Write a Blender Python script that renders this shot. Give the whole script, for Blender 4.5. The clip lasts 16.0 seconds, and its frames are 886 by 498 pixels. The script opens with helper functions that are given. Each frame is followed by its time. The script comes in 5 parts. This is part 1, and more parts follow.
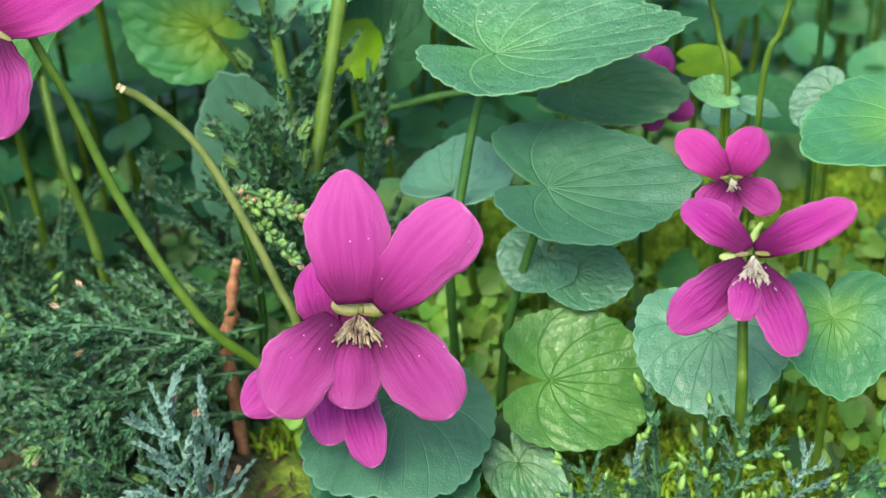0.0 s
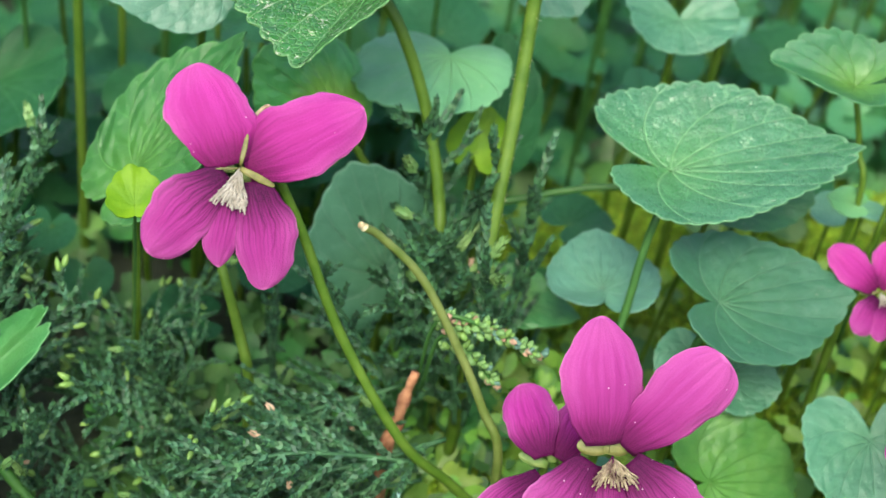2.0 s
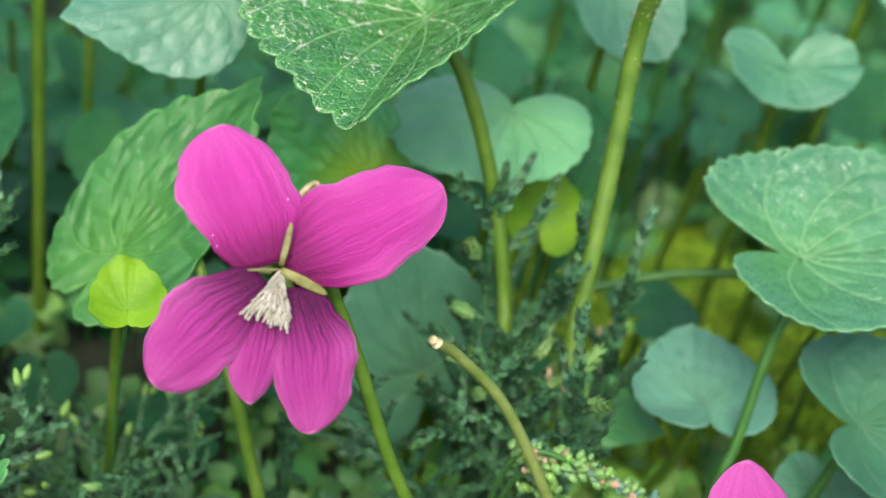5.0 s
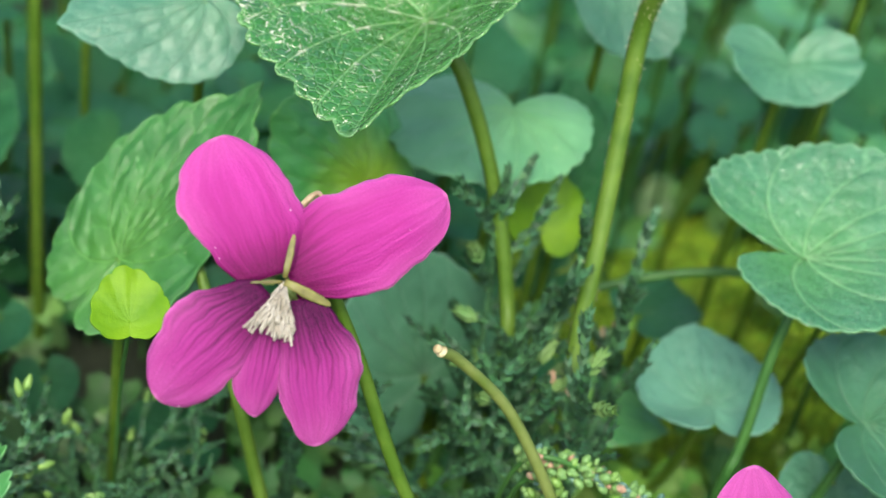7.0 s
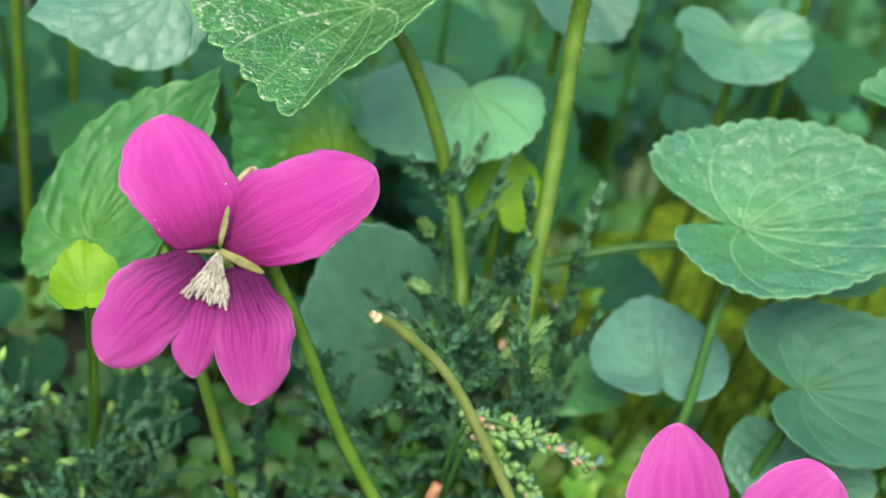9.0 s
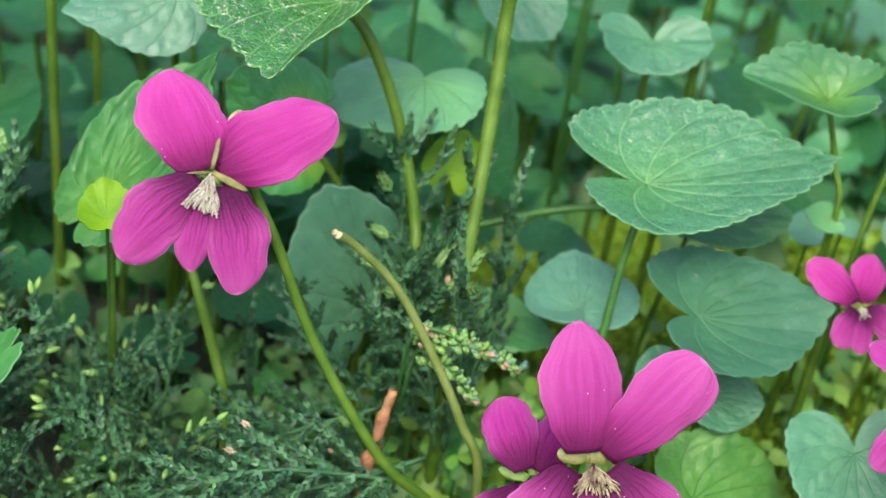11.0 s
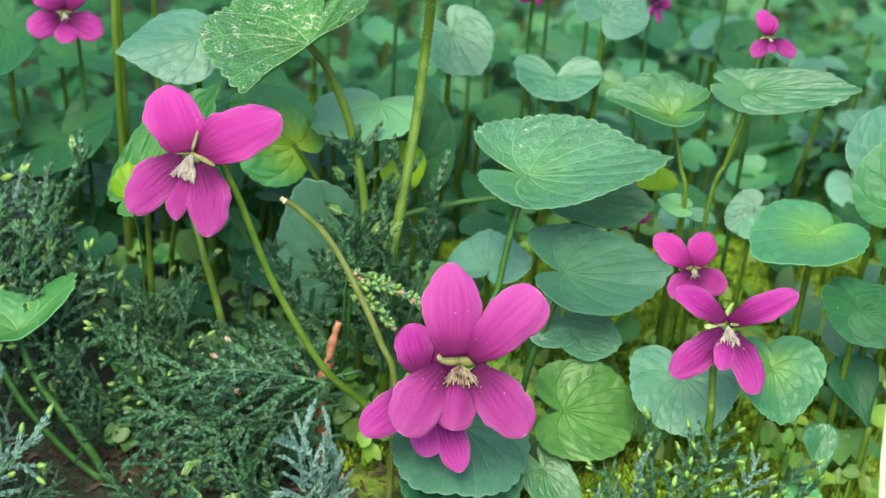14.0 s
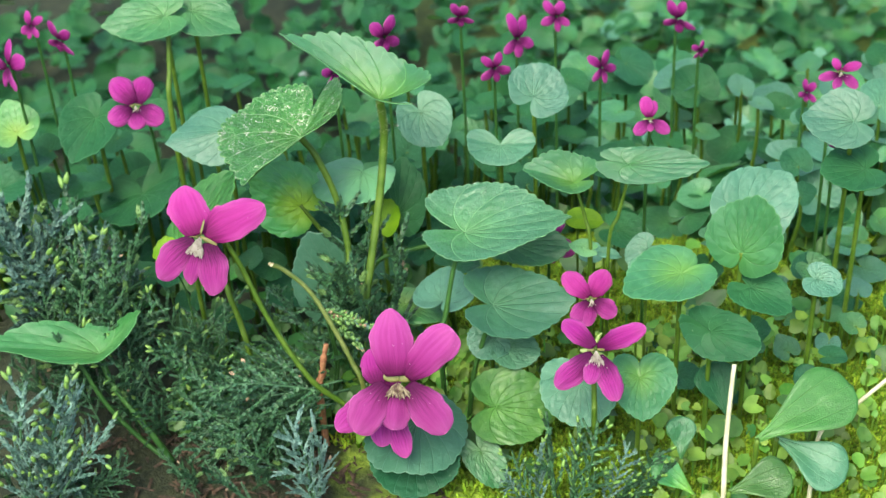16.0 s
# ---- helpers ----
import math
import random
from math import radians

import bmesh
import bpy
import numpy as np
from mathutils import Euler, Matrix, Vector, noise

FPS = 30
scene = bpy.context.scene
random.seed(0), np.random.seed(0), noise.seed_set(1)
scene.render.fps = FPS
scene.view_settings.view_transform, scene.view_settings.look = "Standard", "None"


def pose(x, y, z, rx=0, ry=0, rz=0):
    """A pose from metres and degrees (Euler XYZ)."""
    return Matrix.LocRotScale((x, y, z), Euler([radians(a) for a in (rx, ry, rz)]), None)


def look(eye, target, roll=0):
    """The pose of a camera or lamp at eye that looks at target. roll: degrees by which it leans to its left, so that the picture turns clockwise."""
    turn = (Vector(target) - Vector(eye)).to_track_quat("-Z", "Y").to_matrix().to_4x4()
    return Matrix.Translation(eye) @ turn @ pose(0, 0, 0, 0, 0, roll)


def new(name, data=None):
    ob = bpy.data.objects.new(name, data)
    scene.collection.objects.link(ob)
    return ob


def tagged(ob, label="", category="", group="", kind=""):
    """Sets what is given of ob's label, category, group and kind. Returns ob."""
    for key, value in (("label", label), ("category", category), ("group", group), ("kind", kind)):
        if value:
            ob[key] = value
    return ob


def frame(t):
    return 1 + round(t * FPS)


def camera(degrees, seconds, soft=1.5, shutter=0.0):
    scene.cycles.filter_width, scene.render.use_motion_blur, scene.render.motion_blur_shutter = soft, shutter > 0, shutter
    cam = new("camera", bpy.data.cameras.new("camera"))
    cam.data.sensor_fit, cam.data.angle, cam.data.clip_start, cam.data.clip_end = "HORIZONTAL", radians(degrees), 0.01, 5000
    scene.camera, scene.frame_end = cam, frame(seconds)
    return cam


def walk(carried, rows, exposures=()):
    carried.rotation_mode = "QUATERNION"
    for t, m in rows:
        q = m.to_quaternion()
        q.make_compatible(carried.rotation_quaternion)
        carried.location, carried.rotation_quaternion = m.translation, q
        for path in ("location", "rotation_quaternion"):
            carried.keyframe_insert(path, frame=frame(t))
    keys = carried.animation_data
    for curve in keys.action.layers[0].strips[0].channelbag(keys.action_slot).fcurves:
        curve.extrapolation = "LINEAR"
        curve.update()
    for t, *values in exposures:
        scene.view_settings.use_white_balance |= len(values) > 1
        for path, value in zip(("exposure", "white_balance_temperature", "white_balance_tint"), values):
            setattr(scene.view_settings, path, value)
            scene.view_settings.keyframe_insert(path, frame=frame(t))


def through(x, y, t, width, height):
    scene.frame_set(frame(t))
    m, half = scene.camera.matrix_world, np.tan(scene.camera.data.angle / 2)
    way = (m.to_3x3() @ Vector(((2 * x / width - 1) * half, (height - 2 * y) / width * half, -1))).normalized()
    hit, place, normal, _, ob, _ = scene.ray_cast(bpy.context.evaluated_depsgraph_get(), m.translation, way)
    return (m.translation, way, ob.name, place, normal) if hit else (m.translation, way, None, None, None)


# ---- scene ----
# PATH BEGIN
cam = camera(30.00, 16.0, soft=1.5)
PATH = [
    (0, (0.04888, -0.14949, 0.13477), (0.04659, -0.06779, 0.07716), -3.82),
    (0.5, (0.03486, -0.14654, 0.14653), (0.03760, -0.06746, 0.08538), -2.08),
    (1, (0.01274, -0.13646, 0.15853), (0.02428, -0.06160, 0.09325), 2.54),
    (1.5, (-0.01370, -0.12920, 0.15751), (0.00818, -0.05547, 0.09359), 7.93),
    (2, (-0.01937, -0.12429, 0.15734), (0.00457, -0.05138, 0.09322), 8.73),
    (2.5, (-0.02323, -0.11467, 0.15474), (0.00276, -0.04267, 0.09039), 9.59),
    (3, (-0.02858, -0.10584, 0.15163), (0.00003, -0.03447, 0.08769), 11.39),
    (3.5, (-0.02691, -0.10015, 0.14466), (0.00203, -0.02788, 0.08189), 11.32),
    (4, (-0.02367, -0.09200, 0.13595), (0.00532, -0.01916, 0.07388), 11.39),
    (6.5, (-0.02201, -0.08463, 0.13476), (0.00669, -0.01255, 0.07166), 10.93),
    (7, (-0.02263, -0.08430, 0.13588), (0.00640, -0.01245, 0.07268), 10.92),
    (7.5, (-0.02097, -0.08400, 0.13756), (0.00731, -0.01238, 0.07376), 10.69),
    (8, (-0.01815, -0.08573, 0.13694), (0.00893, -0.01361, 0.07319), 9.91),
    (8.5, (-0.01692, -0.08881, 0.13756), (0.00963, -0.01631, 0.07401), 9.59),
    (9, (-0.01538, -0.09334, 0.14005), (0.01023, -0.02065, 0.07632), 8.60),
    (11.5, (-0.01885, -0.14138, 0.15465), (0.00562, -0.06407, 0.09613), 7.72),
    (12, (-0.01221, -0.15301, 0.16092), (0.00885, -0.07471, 0.10240), 6.17),
    (12.5, (-0.00943, -0.16353, 0.16455), (0.01022, -0.08423, 0.10688), 5.54),
    (13, (-0.00641, -0.17775, 0.16806), (0.01160, -0.09718, 0.11163), 4.88),
    (13.5, (0.00012, -0.18930, 0.17071), (0.01537, -0.10761, 0.11509), 3.83),
    (14, (0.00055, -0.20077, 0.17990), (0.01510, -0.11918, 0.12394), 3.71),
    (14.5, (0.00426, -0.20991, 0.19295), (0.01699, -0.12895, 0.13564), 3.51),
    (15, (0.01014, -0.22307, 0.20429), (0.02057, -0.14197, 0.14672), 2.35),
    (15.5, (0.02150, -0.24498, 0.22201), (0.02818, -0.16371, 0.16413), 0.44),
    (16, (0.04692, -0.25812, 0.25433), (0.04692, -0.17932, 0.19277), -3.77),
]
walk(cam, [(t, look(eye, target, roll)) for t, eye, target, roll in PATH])
# PATH END

# ---- world and light: soft daylight under a bright, veiled sky ----
SUN_UP, SUN_ROUND = 58.0, 205.0
world = bpy.data.worlds.new("sky")
scene.world = world
world.use_nodes = True
wn = world.node_tree.nodes
sky = wn.new("ShaderNodeTexSky")
sky.sky_type, sky.sun_disc = "NISHITA", False
sky.sun_elevation, sky.sun_rotation = radians(SUN_UP), radians(SUN_ROUND)
sky.air_density, sky.dust_density, sky.ozone_density = 1.0, 3.5, 1.0
wn["Background"].inputs["Strength"].default_value = 0.15
world.node_tree.links.new(sky.outputs[0], wn["Background"].inputs["Color"])

sun = new("sun", bpy.data.lights.new("sun", "SUN"))
sun.data.energy, sun.data.angle, sun.data.color = 1.55, radians(26), (1.0, 0.955, 0.78)
sun_way = Vector((math.sin(radians(SUN_ROUND)) * math.cos(radians(SUN_UP)),
                  math.cos(radians(SUN_ROUND)) * math.cos(radians(SUN_UP)), math.sin(radians(SUN_UP))))
sun.matrix_world = look(sun_way * 3, (0, 0, 0))
scene.view_settings.exposure = 1.31


# ---- materials ----
class Nodes:
    """A small wrapper for wiring a material."""

    def __init__(self, name):
        self.mat = bpy.data.materials.new(name)
        self.mat.use_nodes = True
        self.tree = self.mat.node_tree
        self.bsdf = self.tree.nodes["Principled BSDF"]
        self.out = self.tree.nodes["Material Output"]

    def put(self, socket, value):
        if isinstance(value, bpy.types.NodeSocket):
            self.tree.links.new(value, socket)
        else:
            socket.default_value = value

    def node(self, kind, **settings):
        n = self.tree.nodes.new(kind)
        for key, value in settings.items():
            setattr(n, key, value)
        return n

    def math(self, op, a, b=0.0, c=0.0):
        n = self.node("ShaderNodeMath", operation=op)
        for s, v in zip(n.inputs, (a, b, c)):
            self.put(s, v)
        return n.outputs[0]

    def ramp(self, v, lo, hi, a=0.0, b=1.0):
        n = self.node("ShaderNodeMapRange", interpolation_type="SMOOTHSTEP")
        for s, x in zip(n.inputs, (v, lo, hi, a, b)):
            self.put(s, x)
        return n.outputs[0]

    def mix(self, f, a, b, blend="MIX"):
        n = self.node("ShaderNodeMix", data_type="RGBA", blend_type=blend)
        self.put(n.inputs[0], f)
        self.put(n.inputs[6], a if isinstance(a, bpy.types.NodeSocket) else (*a, 1))
        self.put(n.inputs[7], b if isinstance(b, bpy.types.NodeSocket) else (*b, 1))
        return n.outputs[2]

    def noise(self, scale, detail=3.0, rough=0.55, vector=None):
        n = self.node("ShaderNodeTexNoise")
        n.inputs["Scale"].default_value, n.inputs["Detail"].default_value, n.inputs["Roughness"].default_value = scale, detail, rough
        self.put(n.inputs["Vector"], vector or self.coord("Object"))
        return n.outputs["Fac"]

    def coord(self, which):
        return self.node("ShaderNodeTexCoord").outputs[which]

    def random(self):
        return self.node("ShaderNodeObjectInfo").outputs["Random"]

    def bump(self, height, distance, strength=1.0):
        n = self.node("ShaderNodeBump")
        n.inputs["Strength"].default_value, n.inputs["Distance"].default_value = strength, distance
        self.put(n.inputs["Height"], height)
        self.put(self.bsdf.inputs["Normal"], n.outputs[0])
        return n.outputs[0]

    def finish(self, colour, rough, through=0.0, through_colour=None, spec=0.5):
        b = self.bsdf
        self.put(b.inputs["Base Color"], colour)
        self.put(b.inputs["Roughness"], rough)
        b.inputs["Specular IOR Level"].default_value = spec
        if through:
            tr = self.node("ShaderNodeBsdfTranslucent")
            self.put(tr.inputs[0], through_colour or colour)
            m = self.node("ShaderNodeMixShader")
            m.inputs[0].default_value = through
            self.tree.links.new(b.outputs[0], m.inputs[1])
            self.tree.links.new(tr.outputs[0], m.inputs[2])
            self.tree.links.new(m.outputs[0], self.out.inputs[0])
        return self.mat


def leaf_material(name, deep, light, vein, heart, heart_amount, gloss=0.42, dust=0.0, scars=0.0, quilt=0.14, net_size=2200.0, net_relief=0.06, spec=0.78):
    """Veined leaf: palmate main veins from the stalk, chevrons of side veins between them."""
    m = Nodes(name)
    uv = m.node("ShaderNodeSeparateXYZ")
    m.put(uv.inputs[0], m.coord("UV"))
    u, v = m.math("ADD", uv.outputs[0], 0.0), m.math("ABSOLUTE", uv.outputs[1])
    r = m.math("SQRT", m.math("ADD", m.math("MULTIPLY", u, u), m.math("MULTIPLY", v, v)))
    a = m.math("ARCTAN2", v, u)
    bend = m.math("MULTIPLY_ADD", r, -0.52, 1.0)
    near = None
    for deg in (0, 22, 47, 82, 130):
        d = m.math("MULTIPLY", m.math("ABSOLUTE", m.math("SUBTRACT", a, m.math("MULTIPLY", bend, radians(deg)))), r)
        near = d if near is None else m.math("MINIMUM", near, d)
    main = m.math("MULTIPLY", m.ramp(near, 0.001, m.math("MULTIPLY_ADD", r, -0.005, 0.0115), 1.0, 0.0), m.ramp(r, 0.25, 1.0, 1.0, 0.45))
    wob = m.math("MULTIPLY", m.noise(520.0, 2.0), 0.55)
    q = m.math("FRACT", m.math("ADD", m.math("SUBTRACT", m.math("MULTIPLY", r, 5.2), m.math("MULTIPLY", near, 5.5)), wob))
    side = m.ramp(m.math("ABSOLUTE", m.math("SUBTRACT", q, 0.5)), 0.008, 0.045, 1.0, 0.0)
    side = m.math("MULTIPLY", side, m.ramp(r, 0.08, 0.2))
    patch, grain = m.noise(260.0, 3.0), m.noise(2600.0, 3.0)
    cells = m.node("ShaderNodeTexVoronoi", feature="DISTANCE_TO_EDGE")
    cells.inputs["Scale"].default_value = net_size
    m.put(cells.inputs["Vector"], m.coord("Object"))
    net = m.ramp(cells.outputs["Distance"], 0.0, 0.16)
    puffs = m.node("ShaderNodeTexVoronoi", feature="SMOOTH_F1")
    puffs.inputs["Scale"].default_value = 720.0
    m.put(puffs.inputs["Vector"], m.coord("Object"))
    puff = m.ramp(puffs.outputs["Distance"], 0.1, 0.7, 1.0, 0.0)
    col = m.mix(m.ramp(patch, 0.22, 0.82), deep, light)
    col = m.mix(m.math("MULTIPLY_ADD", puff, -0.4, 0.4), col, deep)
    col = m.mix(m.ramp(grain, 0.5, 0.8, 0.0, 0.35), col, light)
    col = m.mix(m.math("MULTIPLY", m.math("MAXIMUM", m.math("MULTIPLY", main, 1.0), m.math("MULTIPLY", side, 0.4)), 0.88), col, vein)
    col = m.mix(m.math("MULTIPLY", m.ramp(m.math("ADD", r, m.math("MULTIPLY", patch, 0.25)), 0.1, 0.75, 1.0, 0.0), heart_amount), col, heart)
    col = m.mix(m.math("MULTIPLY_ADD", net, -0.6 * net_relief, 0.6 * net_relief), col, vein)
    ring = m.node("ShaderNodeUVMap", uv_map="Ring")
    edge = m.node("ShaderNodeSeparateXYZ")
    m.put(edge.inputs[0], ring.outputs[0])
    col = m.mix(m.ramp(edge.outputs[0], 0.97, 0.998, 0.0, 0.5), col, vein)
    speck = m.noise(1500.0, 1.0)
    col = m.mix(m.ramp(speck, 0.76, 0.8, 0.0, 0.3), col, (0.45, 0.55, 0.3))
    if dust:
        grit = m.node("ShaderNodeTexVoronoi")
        grit.inputs["Scale"].default_value = 2400.0
        m.put(grit.inputs["Vector"], m.coord("Object"))
        where = m.ramp(m.noise(500.0, 2.0), 0.32, 0.52)
        col = m.mix(m.math("MULTIPLY", m.ramp(grit.outputs["Distance"], 0.12, 0.22, dust, 0.0), where), col, (0.75, 0.75, 0.45))
    if scars:
        where = m.ramp(m.noise(330.0, 3.0), 0.54, 0.6)
        torn = m.math("ABSOLUTE", m.math("SUBTRACT", m.noise(700.0, 2.0), 0.5))
        mark = m.math("MAXIMUM", m.ramp(torn, 0.0, 0.022, 1.0, 0.0), m.math("MULTIPLY", main, 0.85))
        col = m.mix(m.math("MULTIPLY", m.math("MULTIPLY", mark, where), scars), col, (0.72, 0.72, 0.55))
    hsv = m.node("ShaderNodeHueSaturation")
    rnd = m.random()
    m.put(hsv.inputs["Hue"], m.math("MULTIPLY_ADD", rnd, 0.03, 0.485))
    m.put(hsv.inputs["Value"], m.math("MULTIPLY_ADD", m.math("FRACT", m.math("MULTIPLY", rnd, 7.3)), 0.4, 0.8))
    m.put(hsv.inputs["Color"], col)
    col = hsv.outputs[0]
    pillow = m.ramp(m.math("ABSOLUTE", m.math("SUBTRACT", q, 0.5)), 0.0, 0.5)
    h = m.math("ADD", m.math("MULTIPLY", main, -0.4), m.math("ADD", m.math("MULTIPLY", pillow, quilt), m.math("MULTIPLY", net, net_relief)))
    h = m.math("ADD", h, m.math("ADD", m.math("MULTIPLY", grain, 0.07), m.math("MULTIPLY", puff, 0.08 + quilt * 0.55)))
    m.bump(h, 0.0005, 0.85)
    return m.finish(col, m.math("MULTIPLY_ADD", grain, 0.3, gloss - 0.18), 0.27, m.mix(0.5, col, (0.12, 0.4, 0.02)), spec)


LEAF = leaf_material("leaf_green", (0.026, 0.155, 0.042), (0.053, 0.230, 0.076), (0.13, 0.36, 0.13), (0.19, 0.44, 0.03), 0.15, 0.42)
LEAF_GLOSSY = leaf_material("leaf_glossy", (0.016, 0.112, 0.014), (0.042, 0.205, 0.03), (0.2, 0.42, 0.15), (0.1, 0.27, 0.02), 0.15, 0.25, 0.55, 0.9, 0.5, 1150.0, 0.3, 0.9)
LEAF_BROAD = leaf_material("leaf_broad", (0.027, 0.137, 0.056), (0.061, 0.207, 0.107), (0.19, 0.41, 0.2), (0.1, 0.34, 0.03), 0.25, 0.34, 0.05, 0.0, 0.24, 1700.0, 0.14, 0.85)
LEAF_QUILTED = leaf_material("leaf_quilted", (0.018, 0.118, 0.022), (0.042, 0.19, 0.038), (0.1, 0.32, 0.08), (0.16, 0.38, 0.02), 0.2, 0.42, quilt=0.45, spec=0.5)
LEAF_TALL = leaf_material("leaf_tall", (0.030, 0.163, 0.052), (0.057, 0.227, 0.092), (0.14, 0.38, 0.13), (0.28, 0.5, 0.02), 0.34, 0.42, spec=0.6)
LEAF_BLUE = leaf_material("leaf_blue_green", (0.042, 0.168, 0.086), (0.075, 0.233, 0.132), (0.15, 0.37, 0.22), (0.13, 0.36, 0.06), 0.12, 0.45)
# pale bluish green, with the sheen of the sky painted into the colour
LEAF_PALE = leaf_material("leaf_pale", (0.080, 0.255, 0.154), (0.122, 0.336, 0.218), (0.2, 0.4, 0.28), (0.16, 0.38, 0.1), 0.15, 0.5)
# light green, lifted further by a pale sheen painted into the colour
LEAF_FRESH_SHEEN = leaf_material("leaf_fresh_sheen", (0.093, 0.304, 0.119), (0.154, 0.401, 0.180), (0.16, 0.4, 0.17), (0.16, 0.4, 0.06), 0.3, 0.45, quilt=0.1)
# blue-green darkened: shade under the broad leaf is put into the colour
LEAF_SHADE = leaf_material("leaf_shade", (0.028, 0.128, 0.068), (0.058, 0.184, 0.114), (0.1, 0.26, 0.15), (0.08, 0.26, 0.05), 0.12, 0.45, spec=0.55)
LEAF_YOUNG = leaf_material("leaf_young", (0.056, 0.282, 0.060), (0.094, 0.368, 0.085), (0.24, 0.54, 0.16), (0.34, 0.55, 0.02), 0.5)
LEAF_YELLOW = leaf_material("leaf_yellow_green", (0.050, 0.187, 0.034), (0.165, 0.355, 0.078), (0.07, 0.25, 0.04), (0.12, 0.36, 0.04), 0.4, 0.4, quilt=0.2, net_size=1400.0, net_relief=0.07, spec=0.5)
# yellow base and raised greens: light glowing through the blade, painted in
LEAF_HEART = leaf_material("leaf_yellow_heart", (0.055, 0.3, 0.06), (0.11, 0.41, 0.1), (0.22, 0.5, 0.14), (0.46, 0.68, 0.02), 0.9, 0.42, quilt=0.3)
LEAF_SPOON = leaf_material("leaf_olive", (0.032, 0.137, 0.017), (0.061, 0.211, 0.034), (0.13, 0.3, 0.08), (0.12, 0.3, 0.02), 0.2, 0.4, quilt=0.08, net_size=1800.0, net_relief=0.1)
# darkest green: shade over the left and back of the bed is coloured in
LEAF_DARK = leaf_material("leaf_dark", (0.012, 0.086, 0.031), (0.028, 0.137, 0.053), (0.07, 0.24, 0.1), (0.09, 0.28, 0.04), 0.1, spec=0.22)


def petal_material(name, pale, deep, throat, veins, dust=0.5):
    """Velvety petal: deep towards the foot, with dark veins that fan out and fork where veins is high."""
    m = Nodes(name)
    uv = m.node("ShaderNodeSeparateXYZ")
    m.put(uv.inputs[0], m.coord("UV"))
    s, v = uv.outputs[0], uv.outputs[1]

    def along(a, b, turn):
        n = m.node("ShaderNodeCombineXYZ")
        m.put(n.inputs[0], m.math("MULTIPLY", s, a))
        m.put(n.inputs[1], m.math("MULTIPLY", v, b))
        m.put(n.inputs[2], m.math("MULTIPLY", m.random(), turn))
        return n.outputs[0]

    def ribs(number, wander, thin, wide):
        way = m.math("MULTIPLY_ADD", m.noise(1.0, 2.0, 0.5, along(3.2, 1.6, 9.0 + number)), wander, m.math("MULTIPLY", v, number))
        return m.ramp(m.math("ABSOLUTE", m.math("SUBTRACT", m.math("FRACT", way), 0.5)), thin, wide, 1.0, 0.0)

    streak = m.noise(1.0, 3.0, 0.55, along(1.5, 7.0, 7.0))
    few, many = ribs(4.0, 1.7, 0.0, 0.16), ribs(9.5, 2.2, 0.0, 0.27)
    many = m.math("MULTIPLY", many, m.ramp(streak, 0.3, 0.6, 0.35, 1.0))
    fade = m.ramp(m.math("MULTIPLY_ADD", m.math("SUBTRACT", streak, 0.5), 0.5, s), 0.1, 0.32 + 0.6 * veins, 1.0, 0.0)
    col = m.mix(m.ramp(m.math("MULTIPLY_ADD", m.math("SUBTRACT", streak, 0.5), 0.35, s), 0.08, 0.8), deep, pale)
    col = m.mix(m.ramp(streak, 0.35, 0.65, 0.5, 0.0), col, deep)
    vein = m.math("MAXIMUM", few, m.math("MULTIPLY", many, 0.75))
    col = m.mix(m.math("MULTIPLY", vein, m.math("MULTIPLY_ADD", fade, min(0.9, 0.28 + veins * 0.7), 0.05 + 0.35 * max(0.0, veins - 0.4))), col, throat)
    foot = m.math("MULTIPLY_ADD", m.math("SUBTRACT", streak, 0.5), 0.3, s)
    col = m.mix(m.ramp(foot, 0.03, 0.24 + veins * 0.38, 0.92, 0.0), col, throat)
    rim = m.math("MULTIPLY", m.math("MAXIMUM", m.ramp(m.math("ABSOLUTE", v), 0.93, 1.0), m.ramp(s, 0.975, 1.0)), m.ramp(s, 0.15, 0.5))
    soft = m.math("MULTIPLY", m.math("MAXIMUM", m.ramp(m.math("ABSOLUTE", v), 0.4, 1.0), m.ramp(s, 0.65, 1.0)), m.ramp(s, 0.2, 0.5))
    col = m.mix(m.math("ADD", m.math("MULTIPLY", rim, 0.5), m.math("MULTIPLY", soft, 0.16)), col, (0.76, 0.24, 0.56))
    dots = m.node("ShaderNodeTexVoronoi")
    dots.inputs["Scale"].default_value = 760.0
    m.put(dots.inputs["Vector"], m.coord("Object"))
    col = m.mix(m.math("MULTIPLY", m.ramp(dots.outputs["Distance"], 0.04, 0.075, 0.8, 0.0), m.ramp(m.noise(160.0, 2.0), 1.02 - dust, 1.1 - dust)), col, (0.9, 0.68, 0.8))
    cells = m.node("ShaderNodeTexVoronoi")
    cells.inputs["Scale"].default_value = 5200.0
    m.put(cells.inputs["Vector"], m.coord("Object"))
    velvet = m.ramp(cells.outputs["Distance"], 0.1, 0.7)
    col = m.mix(m.math("MULTIPLY", velvet, 0.16), col, deep)
    waves = m.noise(420.0, 3.0)
    h = m.math("ADD", m.math("MULTIPLY", vein, -0.2), m.math("ADD", m.math("MULTIPLY", waves, 1.2), m.math("MULTIPLY", velvet, -0.18)))
    h = m.math("ADD", h, m.math("MULTIPLY", streak, 0.5))
    m.bump(h, 0.0002, 0.75)
    return m.finish(col, m.math("MULTIPLY_ADD", velvet, 0.15, 0.5), 0.3, col, 0.14)


